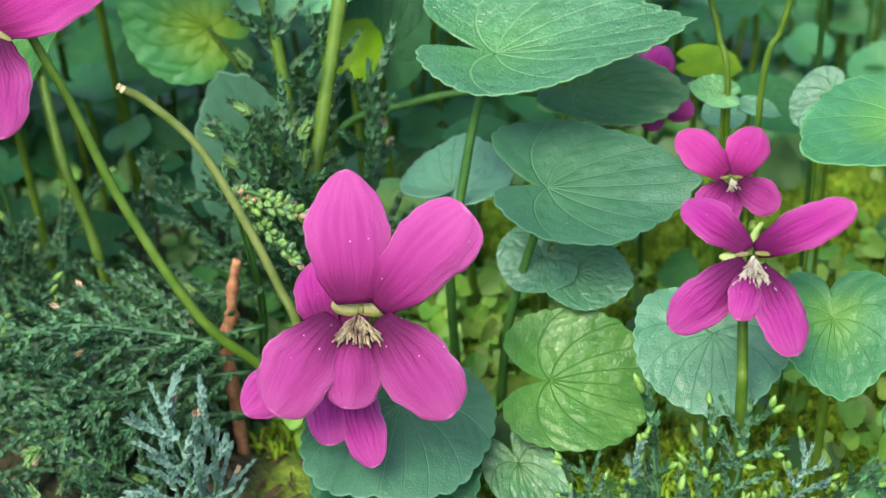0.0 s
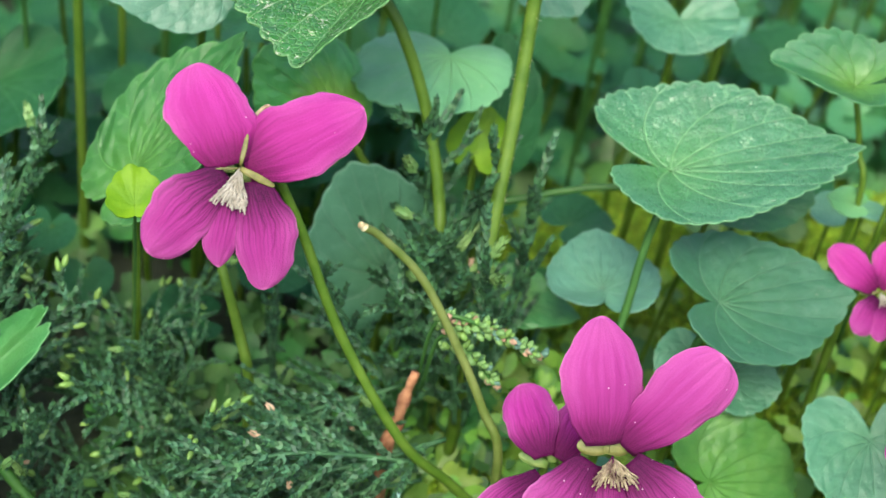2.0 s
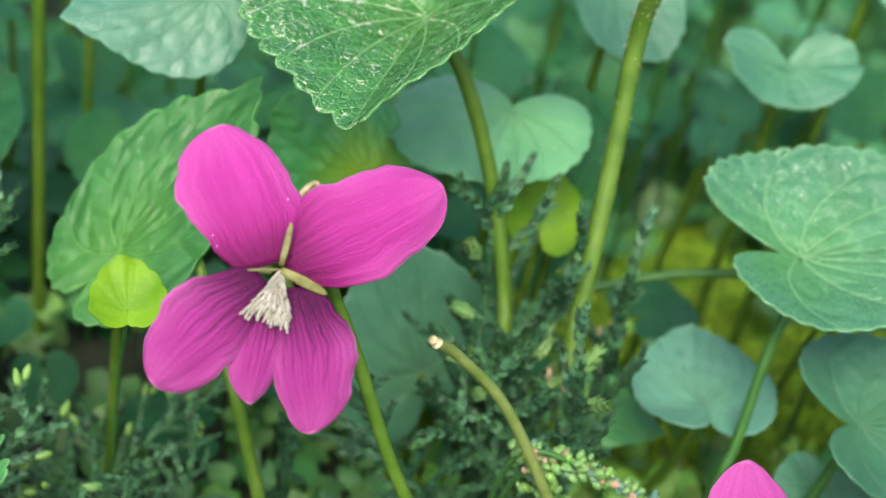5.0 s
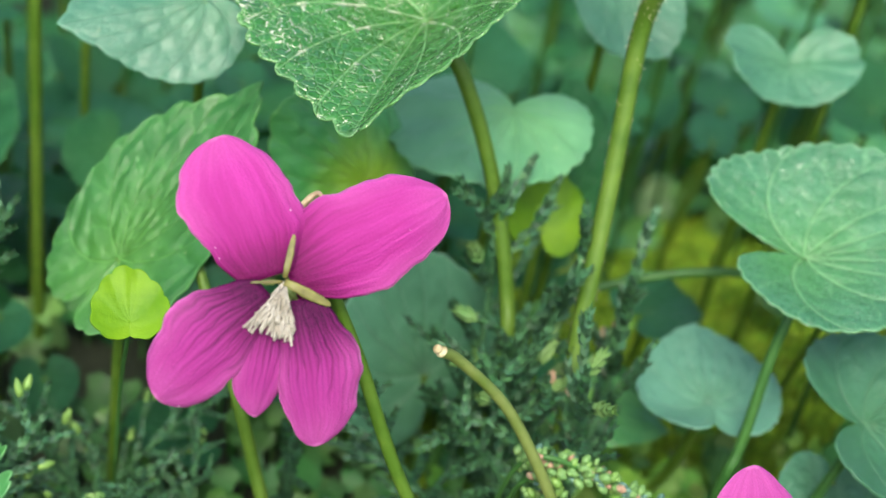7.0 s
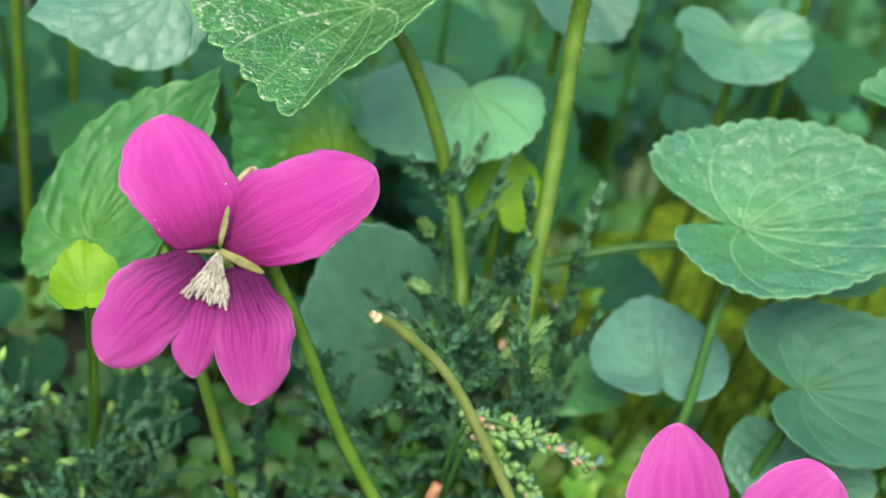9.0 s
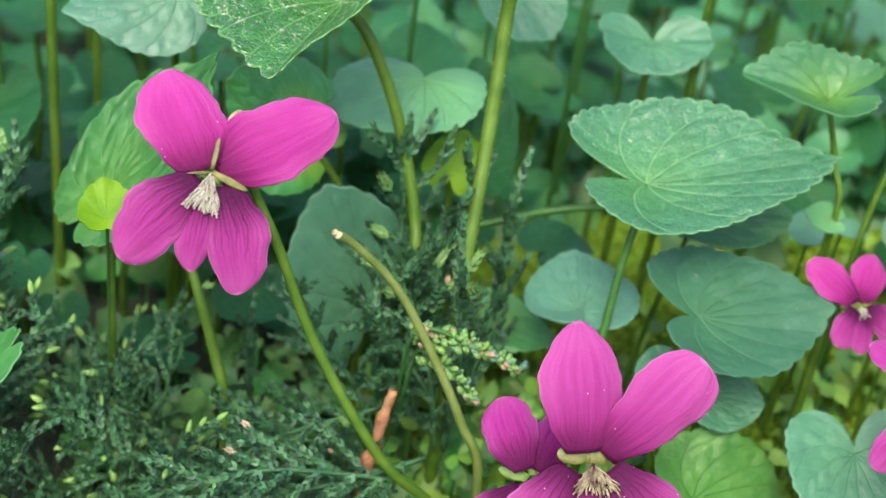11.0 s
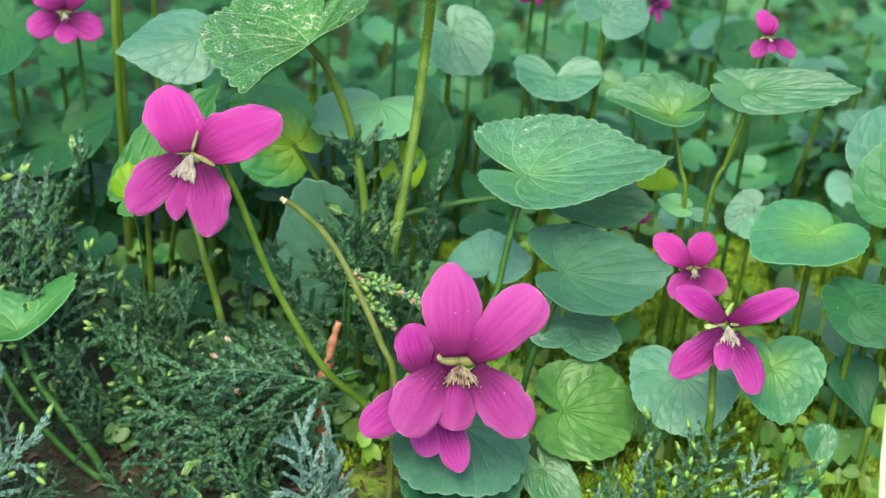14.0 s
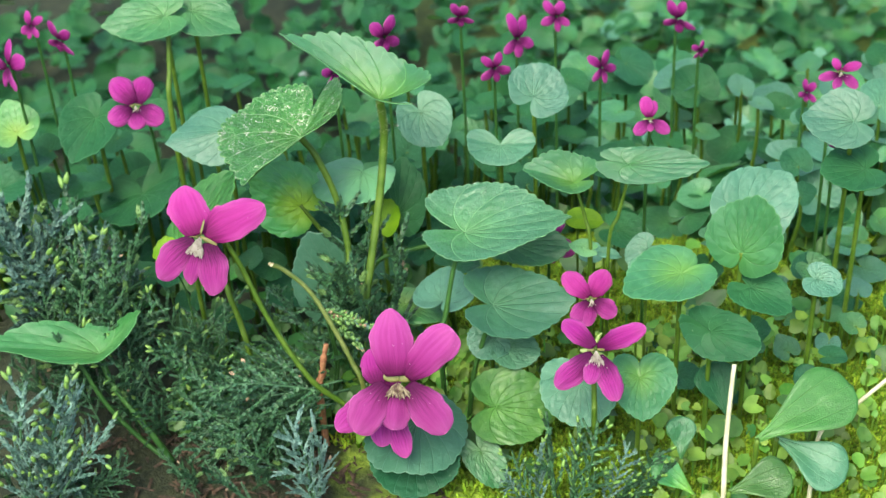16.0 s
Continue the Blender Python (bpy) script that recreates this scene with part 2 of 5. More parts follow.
PETAL = petal_material("petal_magenta", (0.46, 0.046, 0.3), (0.31, 0.019, 0.185), (0.11, 0.006, 0.055), 0.25)
PETAL_LOW = petal_material("petal_magenta_veined", (0.36, 0.04, 0.245), (0.26, 0.02, 0.165), (0.03, 0.003, 0.022), 0.78)
PETAL_DUSTY = petal_material("petal_dusty_magenta", (0.4, 0.056, 0.28), (0.3, 0.026, 0.19), (0.1, 0.008, 0.055), 0.25, 0.62)
PETAL_DUSTY_LOW = petal_material("petal_dusty_magenta_veined", (0.34, 0.045, 0.235), (0.23, 0.02, 0.145), (0.045, 0.004, 0.03), 0.62, 0.62)
PETAL_DEEP = petal_material("petal_deep_magenta", (0.4, 0.032, 0.285), (0.25, 0.014, 0.16), (0.07, 0.004, 0.045), 0.75)
PETAL_DEEP_LOW = petal_material("petal_deep_magenta_veined", (0.44, 0.045, 0.31), (0.23, 0.014, 0.15), (0.035, 0.003, 0.028), 0.95)


def plain_material(name, a, b, rough, scale, bump=0.0002, through=0.0, spec=0.5, each=0.0):
    """each: how far the joined pieces differ from one another."""
    m = Nodes(name)
    col = m.mix(m.ramp(m.noise(scale, 4.0), 0.3, 0.7), a, b)
    col = m.mix(m.math("MULTIPLY", m.random(), 0.35), col, a)
    if each:
        island = m.node("ShaderNodeNewGeometry").outputs["Random Per Island"]
        tone = m.node("ShaderNodeHueSaturation")
        m.put(tone.inputs["Hue"], m.math("MULTIPLY_ADD", m.math("FRACT", m.math("MULTIPLY", island, 5.7)), 0.05, 0.478))
        m.put(tone.inputs["Value"], m.math("MULTIPLY_ADD", island, 2 * each, 1.0 - each))
        m.put(tone.inputs["Color"], col)
        col = tone.outputs[0]
    grain = m.noise(scale * 6, 3.0)
    col = m.mix(m.ramp(grain, 0.55, 0.85, 0.0, 0.4), col, b)
    m.bump(grain, bump, 0.7)
    return m.finish(col, rough, through, None, spec)


STALK = plain_material("stalk_green", (0.055, 0.125, 0.01), (0.11, 0.195, 0.024), 0.45, 300.0, 0.00008, 0.12, 0.28)
STALK_DARK = plain_material("stalk_dark", (0.025, 0.095, 0.018), (0.05, 0.145, 0.03), 0.45, 300.0, 0.00008, 0.1, 0.28)
STALK_BROWN = plain_material("stalk_olive", (0.085, 0.135, 0.02), (0.16, 0.2, 0.05), 0.5, 300.0, 0.0001, 0.1)
STRAW = plain_material("straw", (0.42, 0.42, 0.24), (0.62, 0.62, 0.42), 0.5, 300.0, 0.0001, 0.1)
CUT_END = plain_material("cut_end", (0.3, 0.22, 0.1), (0.6, 0.55, 0.35), 0.7, 900.0)
SPUR = plain_material("spur_brownish", (0.2, 0.13, 0.07), (0.5, 0.42, 0.28), 0.6, 900.0, 0.00008)
BEARD = plain_material("beard_white", (0.3, 0.27, 0.21), (0.56, 0.53, 0.45), 0.6, 900.0, 0.00005, 0.2)
BEARD_DULL = plain_material("beard_straw", (0.12, 0.07, 0.05), (0.42, 0.36, 0.22), 0.6, 900.0, 0.00005, 0.2)
THROAT = plain_material("throat_yellow_green", (0.1, 0.095, 0.02), (0.24, 0.23, 0.06), 0.5, 700.0, 0.00005, 0.25)
SEPAL = plain_material("sepal_green", (0.11, 0.22, 0.04), (0.3, 0.4, 0.12), 0.5, 500.0, 0.00008, 0.2)
BARK_PEEL = plain_material("bark_peeling", (0.22, 0.08, 0.035), (0.5, 0.25, 0.12), 0.8, 600.0, 0.0005)
PAD_PALE = plain_material("throat_pale", (0.16, 0.17, 0.04), (0.29, 0.29, 0.1), 0.5, 700.0, 0.00005, 0.2)
LITTER = plain_material("litter_brown", (0.026, 0.02, 0.012), (0.09, 0.056, 0.03), 0.85, 400.0, 0.0004)
JUNIPER = plain_material("juniper_scales", (0.012, 0.06, 0.02), (0.05, 0.142, 0.056), 0.6, 500.0, 0.0001, each=0.5)
JUNIPER_PALE = plain_material("juniper_pale_scales", (0.042, 0.12, 0.085), (0.14, 0.245, 0.19), 0.6, 500.0, 0.0001, each=0.4)
JUNIPER_SILVER = plain_material("juniper_silver_scales", (0.06, 0.15, 0.12), (0.17, 0.29, 0.24), 0.55, 500.0, 0.0001)
JUNIPER_GREEN_BUD = plain_material("juniper_green_buds", (0.13, 0.28, 0.05), (0.24, 0.4, 0.09), 0.45, 400.0, 0.0001, 0.15)
JUNIPER_TIP = plain_material("juniper_tips", (0.1, 0.23, 0.06), (0.2, 0.33, 0.1), 0.55, 500.0, 0.0001, 0.1)
JUNIPER_BUD = plain_material("juniper_dry_tips", (0.26, 0.15, 0.09), (0.48, 0.34, 0.22), 0.7, 500.0, 0.0001)
LOBE = plain_material("lobe_yellow_green", (0.1, 0.25, 0.004), (0.19, 0.36, 0.007), 0.5, 300.0, 0.0001, 0.3, 0.25)
MOSS = plain_material("moss", (0.12, 0.23, 0.01), (0.3, 0.45, 0.03), 0.8, 250.0, 0.0002, 0.25, 0.3, 0.5)
TINY_BRIGHT = plain_material("bright_ground_leaves", (0.1, 0.25, 0.025), (0.24, 0.43, 0.06), 0.5, 120.0, 0.0001, 0.3, 0.5, 0.45)
TINY = plain_material("ground_leaves", (0.03, 0.12, 0.025), (0.09, 0.25, 0.05), 0.5, 120.0, 0.0001, 0.2, 0.5, 0.35)
# near-white colour for the flecks that imitate bright glints far back
GLINT_WHITE = plain_material("pale_chips", (0.6, 0.6, 0.6), (0.85, 0.85, 0.85), 0.7, 500.0)


def soil_material():
    m = Nodes("soil_and_moss")
    pos = m.node("ShaderNodeSeparateXYZ")
    m.put(pos.inputs[0], m.coord("Object"))
    fine, broad = m.noise(420.0, 5.0, 0.7), m.noise(60.0, 3.0)
    soil = m.mix(m.ramp(fine, 0.3, 0.7), (0.01, 0.018, 0.006), (0.03, 0.04, 0.013))
    moss = m.mix(m.ramp(fine, 0.3, 0.7), (0.1, 0.19, 0.016), (0.3, 0.45, 0.04))
    wide = m.math("MULTIPLY_ADD", m.math("SUBTRACT", m.noise(2.0, 4.0), 0.5), 0.16, 0.025)
    far = m.math("SQRT", m.math("ADD", m.math("MULTIPLY", pos.outputs[0], pos.outputs[0]), m.math("MULTIPLY", pos.outputs[1], pos.outputs[1])))
    away = m.ramp(far, 0.18, 0.6)
    side = m.math("ADD", pos.outputs[0], m.math("MULTIPLY", m.math("SUBTRACT", broad, 0.5), 0.06))
    side = m.math("ADD", m.math("MULTIPLY", side, m.math("SUBTRACT", 1.0, away)), m.math("MULTIPLY", wide, away))
    here = m.math("MAXIMUM", away, m.ramp(pos.outputs[1], 0.09, 0.12, 1.0, 0.0))
    col = m.mix(m.math("MULTIPLY", m.ramp(side, 0.02, 0.045), here), soil, moss)
    m.bump(fine, 0.0015, 1.0)
    return m.finish(col, 0.9)


SOIL = soil_material()
CM = 0.01


# ---- mesh helpers (centimetres in, metres out) ----
def mesh_of(name, verts, faces, material, uv=None, smooth=True, ring=None):
    me = bpy.data.meshes.new(name)
    me.from_pydata([tuple(float(c) * CM for c in v) for v in verts], [], faces)
    me.materials.append(material)
    if uv is not None:
        layer = me.uv_layers.new(name="UVMap")
        loops = np.empty(len(me.loops), dtype=np.int32)
        me.loops.foreach_get("vertex_index", loops)
        layer.data.foreach_set("uv", np.asarray(uv, dtype=np.float32)[loops].ravel())
        if ring is not None:
            layer = me.uv_layers.new(name="Ring")
            layer.data.foreach_set("uv", np.asarray(ring, dtype=np.float32)[loops].ravel())
    me.polygons.foreach_set("use_smooth", [smooth] * len(me.polygons))
    me.update()
    return me


def part(name, me, parent, label="", thick=0.0):
    ob = new(name, me)
    ob.parent = parent
    if label:
        tagged(ob, label)
    if thick:
        mod = ob.modifiers.new("thickness", "SOLIDIFY")
        mod.thickness, mod.offset = thick * CM, -1
    return ob


def thing(name, at, label, category, group=""):
    root = new(name)
    root.empty_display_size = 0.003
    root.location = Vector(at) * CM
    return tagged(root, label, category, group)


def frame_of(base, tip, normal):
    """Length and axes (along, across, out) of a blade that runs from base to tip."""
    b, t, n = Vector(base), Vector(tip), Vector(normal)
    x = (t - b).normalized()
    z = (n - x * n.dot(x)).normalized()
    return (t - b).length, x, z.cross(x), z


def grid_faces(rows, cols):
    return [(i * cols + j, i * cols + j + 1, (i + 1) * cols + j + 1, (i + 1) * cols + j) for i in range(rows - 1) for j in range(cols - 1)]


def smooth_line(points, steps):
    """Catmull-Rom through the points."""
    p = [Vector(q) for q in points]
    p = [p[0] * 2 - p[1]] + p + [p[-1] * 2 - p[-2]]
    out = []
    for i in range(1, len(p) - 2):
        for k in range(steps):
            t = k / steps
            a, b, c, d = p[i - 1:i + 3]
            out.append(0.5 * ((2 * b) + (c - a) * t + (2 * a - 5 * b + 4 * c - d) * t * t + (3 * b - a - 3 * c + d) * t ** 3))
    return out + [p[-2]]


def tube_data(points, r0, r1, sides=8, steps=8, lumps=0.0, seed=0):
    line = smooth_line(points, steps)
    rng = random.Random(seed)
    verts, faces, side = [], [], Vector((1, 0.2, 0))
    for i, p in enumerate(line):
        way = (line[min(i + 1, len(line) - 1)] - line[max(i - 1, 0)]).normalized()
        side = (side - way * side.dot(way)).normalized()
        up = way.cross(side)
        r = r0 + (r1 - r0) * i / (len(line) - 1)
        r *= 1 + lumps * (rng.random() - 0.5)
        for k in range(sides):
            a = 2 * math.pi * k / sides
            verts.append(p + side * (r * math.cos(a)) + up * (r * math.sin(a)))
    n = len(line)
    for i in range(n - 1):
        for k in range(sides):
            faces.append((i * sides + k, i * sides + (k + 1) % sides, (i + 1) * sides + (k + 1) % sides, (i + 1) * sides + k))
    faces.append(tuple(range(sides))[::-1])
    faces.append(tuple(range((n - 1) * sides, n * sides)))
    return verts, faces


def ground_height(x, y):
    """Height of the ground, in centimetres: flat in front, falling away behind."""
    s = min(1.0, max(0.0, (y - 3.5) / 16.0))
    near = math.exp(-((x - 5) ** 2 + (y - 3) ** 2) / 900.0)
    bumps = 0.16 * noise.noise((x * 0.5, y * 0.5, 0.3)) + 0.1 * noise.noise((x * 1.7, y * 1.7, 4.0))
    return -7.0 * s * s * (3 - 2 * s) + near * bumps


def to_ground(p, lean=(0, 0)):
    x, y = p[0] + lean[0], p[1] + lean[1]
    return (x, y, ground_height(x, y) - 0.15)


# ---- the ground, one sheet out to the horizon ----
def build_ground():
    near = np.arange(-14, 26.01, 0.35)
    far = np.array([2.0, 6, 16, 45, 140, 500, 2000])
    xs = np.concatenate([-14 - far[::-1], near, 26 + far])
    near_y = np.arange(-8, 22.01, 0.35)
    ys = np.concatenate([-8 - far[::-1], near_y, 22 + far])
    verts = [(x, y, ground_height(x, y)) for y in ys for x in xs]
    me = mesh_of("ground", verts, grid_faces(len(ys), len(xs)), SOIL)
    tagged(new("ground", me), "dark soil with yellow-green moss and brown litter", "ground", kind="structure")


build_ground()

# ---- violet leaves ----
TH = np.radians([0, 7, 18, 38, 60, 80, 100, 120, 140, 152, 161, 168, 180])
POINTED = np.array([1.0, .93, .84, .76, .71, .66, .6, .54, .47, .39, .26, .1, .02])
ROUND = np.array([.88, .88, .87, .84, .8, .76, .71, .65, .57, .49, .37, .18, .02])


def blade_data(L, width, blunt, lobe, cup, fold_l, fold_r, droop, wave, teeth, angles, rings, seed, back=0.0, sinus=0.0, slim=1.0, tooth=0.04, cone=(0.0, 0.0), bites=()):
    rng = random.Random(seed)
    ph, ph2 = rng.uniform(0, 6), rng.uniform(0, 6)
    th = np.linspace(-math.pi, math.pi, angles)
    a = np.abs(th)
    fine = np.linspace(0, math.pi, 181)
    rr = np.interp(fine, TH, POINTED * (1 - blunt) + ROUND * blunt)
    kern = np.ones(7) / 7
    rr = np.concatenate([rr[:3], np.convolve(rr, kern, "valid"), rr[-3:]])
    R = np.interp(np.minimum(a * (1 + sinus), math.pi), fine, rr)
    R = R * (1 + (lobe - 1) * np.clip((a - 1.6) / 1.0, 0, 1))
    R = R * (1 + 0.025 * np.sin(3 * th + ph) + 0.02 * np.sin(5 * th + ph2))
    scallop = np.abs(np.sin(th * teeth / 2 + ph)) ** 0.7
    R = R * (1 + tooth * (scallop - 0.6) * np.clip((math.pi - a) / 0.5, 0, 1))
    k = (width / L) / (2 * np.max(R * np.sin(a)))
    for at, half, deep in bites:
        R = R * (1 - deep * np.exp(-((th - radians(at)) / radians(half)) ** 4) * (1 + 0.12 * np.sin(23 * th)))
    verts, uvs, ring = [], [], []
    for i in range(rings):
        s = 1 - (1 - i / (rings - 1)) ** 1.35
        x, y = s * R * np.cos(th), s * R * np.sin(th) * np.where(th > 0, slim, 1.0)
        rho = np.hypot(x, y * k)
        crease = np.where(y > 0, fold_l, fold_r)
        flat = 1 / np.sqrt(1 + crease ** 2)
        z = cup * rho ** 2 + crease * flat * (np.sqrt((y * k) ** 2 + 0.0004) - 0.02) - droop * np.clip(x, 0, 2) ** 2
        z = z + back * np.clip(-x, 0, 1) ** 1.3
        z = z + np.where(th > 0, cone[0], cone[1]) * s * R * np.clip((a - 1.0) / 2.1, 0, 1) ** 2
        z = z + wave * np.sin(3 * th + ph2) * rho ** 2 + 0.4 * wave * np.sin(9 * th + ph) * rho ** 3
        bendy = np.minimum.reduce([np.abs(a - radians(d) * (1 - 0.52 * s * R)) * s * R for d in (0, 22, 47, 82, 130)])
        z = z + 0.06 * np.minimum(bendy, 0.09) * np.clip((1 - s) * 6, 0, 1)
        verts += [(p * L, q * k * L, r * L) for p, q, r in zip(x, y * flat, z)]
        uvs += list(zip(x, y))
        ring += [(s, 0.0)] * angles
    return verts, grid_faces(rings, angles), uvs, ring


LEAF_GROUP = "violet leaves"
count = [0]


def violet_leaf(base, tip, normal, width, mat=None, label="green heart-shaped violet leaf with scalloped edge on a thin stalk", blunt=0.0, lobe=1.0,
                cup=0.08, fold=0.1, fold_r=None, droop=0.1, wave=0.06, teeth=30, stalk=None, stalk_mat=None, r=(0.045, 0.06), lean=(0, 0.2), detail=1.0, back=0.0, sinus=0.0, slim=1.0, tooth=0.04,
                cone=(0.0, 0.0), bites=(), form=None):
    count[0] += 1
    L, x, y, z = frame_of(base, tip, normal)
    # the middle line sinks by the droop and rises by the cup: lift the tip back to its place
    verts, faces, uv, ring = blade_data(L, width, blunt, lobe, cup, fold, fold if fold_r is None else fold_r, droop, wave, teeth,
                                  int(121 * detail) | 1, max(8, int(20 * detail)), form or count[0], back, sinus, slim, tooth, cone, bites)
    lift = (cup - droop)
    b = Vector(base)
    pts = [b * 0 + x * v[0] + y * v[1] + z * (v[2] - lift * v[0] * abs(v[0]) / L) for v in verts]
    leaf = thing("violet_leaf", base, label, "leaf", LEAF_GROUP)
    part("blade", mesh_of("blade", pts, faces, mat or LEAF, uv, ring=ring), leaf, thick=0.018)
    if stalk is None:
        g = to_ground(base, lean)
        mid = (b + Vector(g)) * 0.5 + Vector((lean[0] * 0.2, -lean[1] * 0.1, 0))
        stalk = [base, (b * 0.8 + mid * 0.2) + Vector((0, 0, -0.04)), mid, g]
    else:
        stalk = [base] + stalk + ([to_ground(stalk[-1], lean)] if stalk[-1][2] > 0.2 else [])
    tv, tf = tube_data([Vector(p) - b for p in stalk], r[0], r[1])
    stem = part("stalk", mesh_of("stalk", tv, tf, stalk_mat or STALK), leaf, "slender green leaf stalk")
    return leaf, stem


# tall leaves beside the high flower
tall_leaf = violet_leaf((3.61, 2.29, 7.39), (1.67, 3.63, 8.34), (0.04, -0.25, 0.97), 1.8, LEAF_TALL, "fresh green violet leaf furled into a cowl on a tall stalk",
            blunt=0.06, lobe=0.9, cup=0.24, fold=1.15, fold_r=0.34, droop=0.03, back=0.7, sinus=0.04, slim=0.64, cone=(0.22, 0.82),
            stalk=[(3.64, 2.5, 6.8), (3.62, 2.6, 6.2), (3.44, 2.1, 5.09), (3.13, 1.34, 3.77), (2.98, 0.92, 2.89)], stalk_mat=STALK, r=(0.085, 0.085), detail=1.8, teeth=40, tooth=0.07)
violet_leaf((1.86, 3.14, 6.03), (0.71, 1.25, 6.26), (-0.13, -0.12, 0.99), 3.1, LEAF_GLOSSY, "glossy green violet leaf furled round its stalk, with pale scars", blunt=0.38, lobe=1.0,
            cup=0.06, fold=0.76, fold_r=0.13, droop=0.15, back=0.56, slim=0.78, sinus=-0.076, cone=(0.43, 0.41), tooth=0.06, stalk=[(2.15, 2.9, 5.7), (2.5, 2.6, 4.8), (2.68, 2.1, 3.8), (2.65, 1.75, 3.0)],
            r=(0.07, 0.075), detail=2.2, teeth=46)


def stalk_hairs(stem, points, r, number, seed):
    rng = random.Random(seed)
    line = smooth_line(points, 12)
    b = line[0]
    verts, faces = [], []
    for k in range(number):
        i = rng.randrange(1, len(line) - 1)
        p = line[i].lerp(line[i + 1], rng.random()) - b
        a = rng.uniform(0, 6.28)
        d = Vector((math.cos(a), math.sin(a), rng.uniform(-0.5, 0.2)))
        tv, tf = tube_data([p + d * r * 0.9, p + d * (r + rng.uniform(0.015, 0.038))], 0.005, 0.0025, 3, 1)
        n = len(verts)
        verts += tv
        faces += [tuple(q + n for q in f) for f in tf]
    part("stalk_hairs", mesh_of("stalk_hairs", verts, faces, STRAW), stem, "fine pale hairs on the stalk")


stalk_hairs(tall_leaf[1], [(3.61, 2.29, 7.39), (3.64, 2.5, 6.8), (3.62, 2.6, 6.2), (3.44, 2.1, 5.09), (3.13, 1.34, 3.77), (2.98, 0.92, 2.89)], 0.078, 260, 5)
# the broad leaf and the one under it
violet_leaf((5.16, 1.38, 4.58), (7.31, 1.09, 5.0), (0.04, 0.02, 1.0), 2.11, LEAF_BROAD, "broad green violet leaf with pale veins, nearly level", blunt=0.11, cup=0.15, fold=0.37, fold_r=-0.08, droop=0.03, lobe=1.0,
            back=0.18, sinus=0.039, slim=1.09, cone=(0.39, 0.51), wave=0.04, tooth=0.042,
            stalk=[(4.98, 1.05, 4.3), (4.84, 0.9, 3.82), (4.65, 0.61, 3.01), (4.52, 0.52, 2.47)], stalk_mat=STALK_DARK, detail=2.2, teeth=46)
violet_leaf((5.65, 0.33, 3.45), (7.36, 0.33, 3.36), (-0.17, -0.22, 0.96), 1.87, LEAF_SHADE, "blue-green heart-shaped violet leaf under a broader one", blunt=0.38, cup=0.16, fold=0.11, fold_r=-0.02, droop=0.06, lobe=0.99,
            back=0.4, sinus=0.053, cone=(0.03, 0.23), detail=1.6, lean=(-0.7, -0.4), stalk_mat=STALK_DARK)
violet_leaf((3.93, -1.11, 1.65), (3.62, -2.59, 1.5), (-0.2, -0.7, 0.68), 2.27, LEAF_BLUE, "blue-green round violet leaf under a magenta flower", blunt=1.16, lobe=1.11, cup=0.03, fold=-0.37, fold_r=-0.15, droop=0.16, back=-0.14,
            sinus=-0.062, slim=0.96, cone=(0.39, -0.16), detail=1.5)
violet_leaf((5.58, -0.75, 1.59), (6.95, -0.74, 1.41), (0.02, -0.64, 0.77), 1.62, LEAF_YELLOW, "yellow-green round violet leaf cupped round its stalk", blunt=0.56, lobe=1.1, cup=0.24, fold=-0.08, fold_r=0.03, droop=0.08, back=0.16,
            wave=0.09, sinus=0.042, slim=1.04, cone=(-0.01, 0.12), detail=1.4)
violet_leaf((8.43, -1.66, 2.99), (8.4, -2.47, 2.51), (-0.13, -0.73, 0.67), 1.43, LEAF_TALL, "green pointed violet leaf behind a small flower", blunt=0.65, lobe=1.08, cup=0.11, fold=0.31, fold_r=0.54, droop=0.2, back=-0.39,
            sinus=-0.1, slim=1.1, cone=(0.16, 0.32), detail=1.5)
violet_leaf((7.35, -0.95, 2.3), (7.2, -1.85, 1.8), (-0.15, -0.5, 0.84), 1.75, LEAF_BLUE, "blue-green round violet leaf behind a small flower", blunt=0.8, lobe=1.2, detail=1.2)
# right-hand clump
violet_leaf((9.46, 0.03, 4.22), (8.22, -0.57, 4.22), (-0.14, -0.41, 0.9), 1.67, LEAF_TALL, "pale green violet leaf with a yellow heart", blunt=0.11, lobe=0.88, cup=0.18, fold=0.46, fold_r=-0.1, droop=0.13, back=0.17,
            sinus=-0.078, slim=1.12, cone=(0.25, -0.36), detail=1.2)
violet_leaf((10.6, -0.23, 4.87), (10.99, 0.01, 6.17), (-0.47, -0.69, 0.55), 1.62, LEAF, "bright green quilted violet leaf held upright", blunt=0.6, lobe=0.72, cup=0.18, fold=-0.07, fold_r=-0.26, droop=0.08, back=-0.24,
            sinus=-0.077, slim=1.04, cone=(-0.05, -0.16), detail=1.2)
violet_leaf((10.95, 1.15, 4.75), (11.99, 1.87, 5.29), (0.0, -0.6, 0.8), 1.7, LEAF_BLUE, blunt=0.5)
violet_leaf((9.92, -1.03, 3.52), (10.93, -1.67, 3.57), (-0.04, -0.24, 0.97), 1.18, LEAF_DARK, "dark green round violet leaf", blunt=0.91, lobe=0.97, cup=0.16, fold=0.04, fold_r=-0.59, droop=0.1, back=0.44,
            sinus=-0.065, slim=0.95, cone=(-0.02, 0.59), detail=1.2)
violet_leaf((10.82, -0.38, 4.06), (11.56, -1.02, 3.87), (0.0, -0.3, 0.96), 1.1, LEAF_DARK, blunt=0.6)
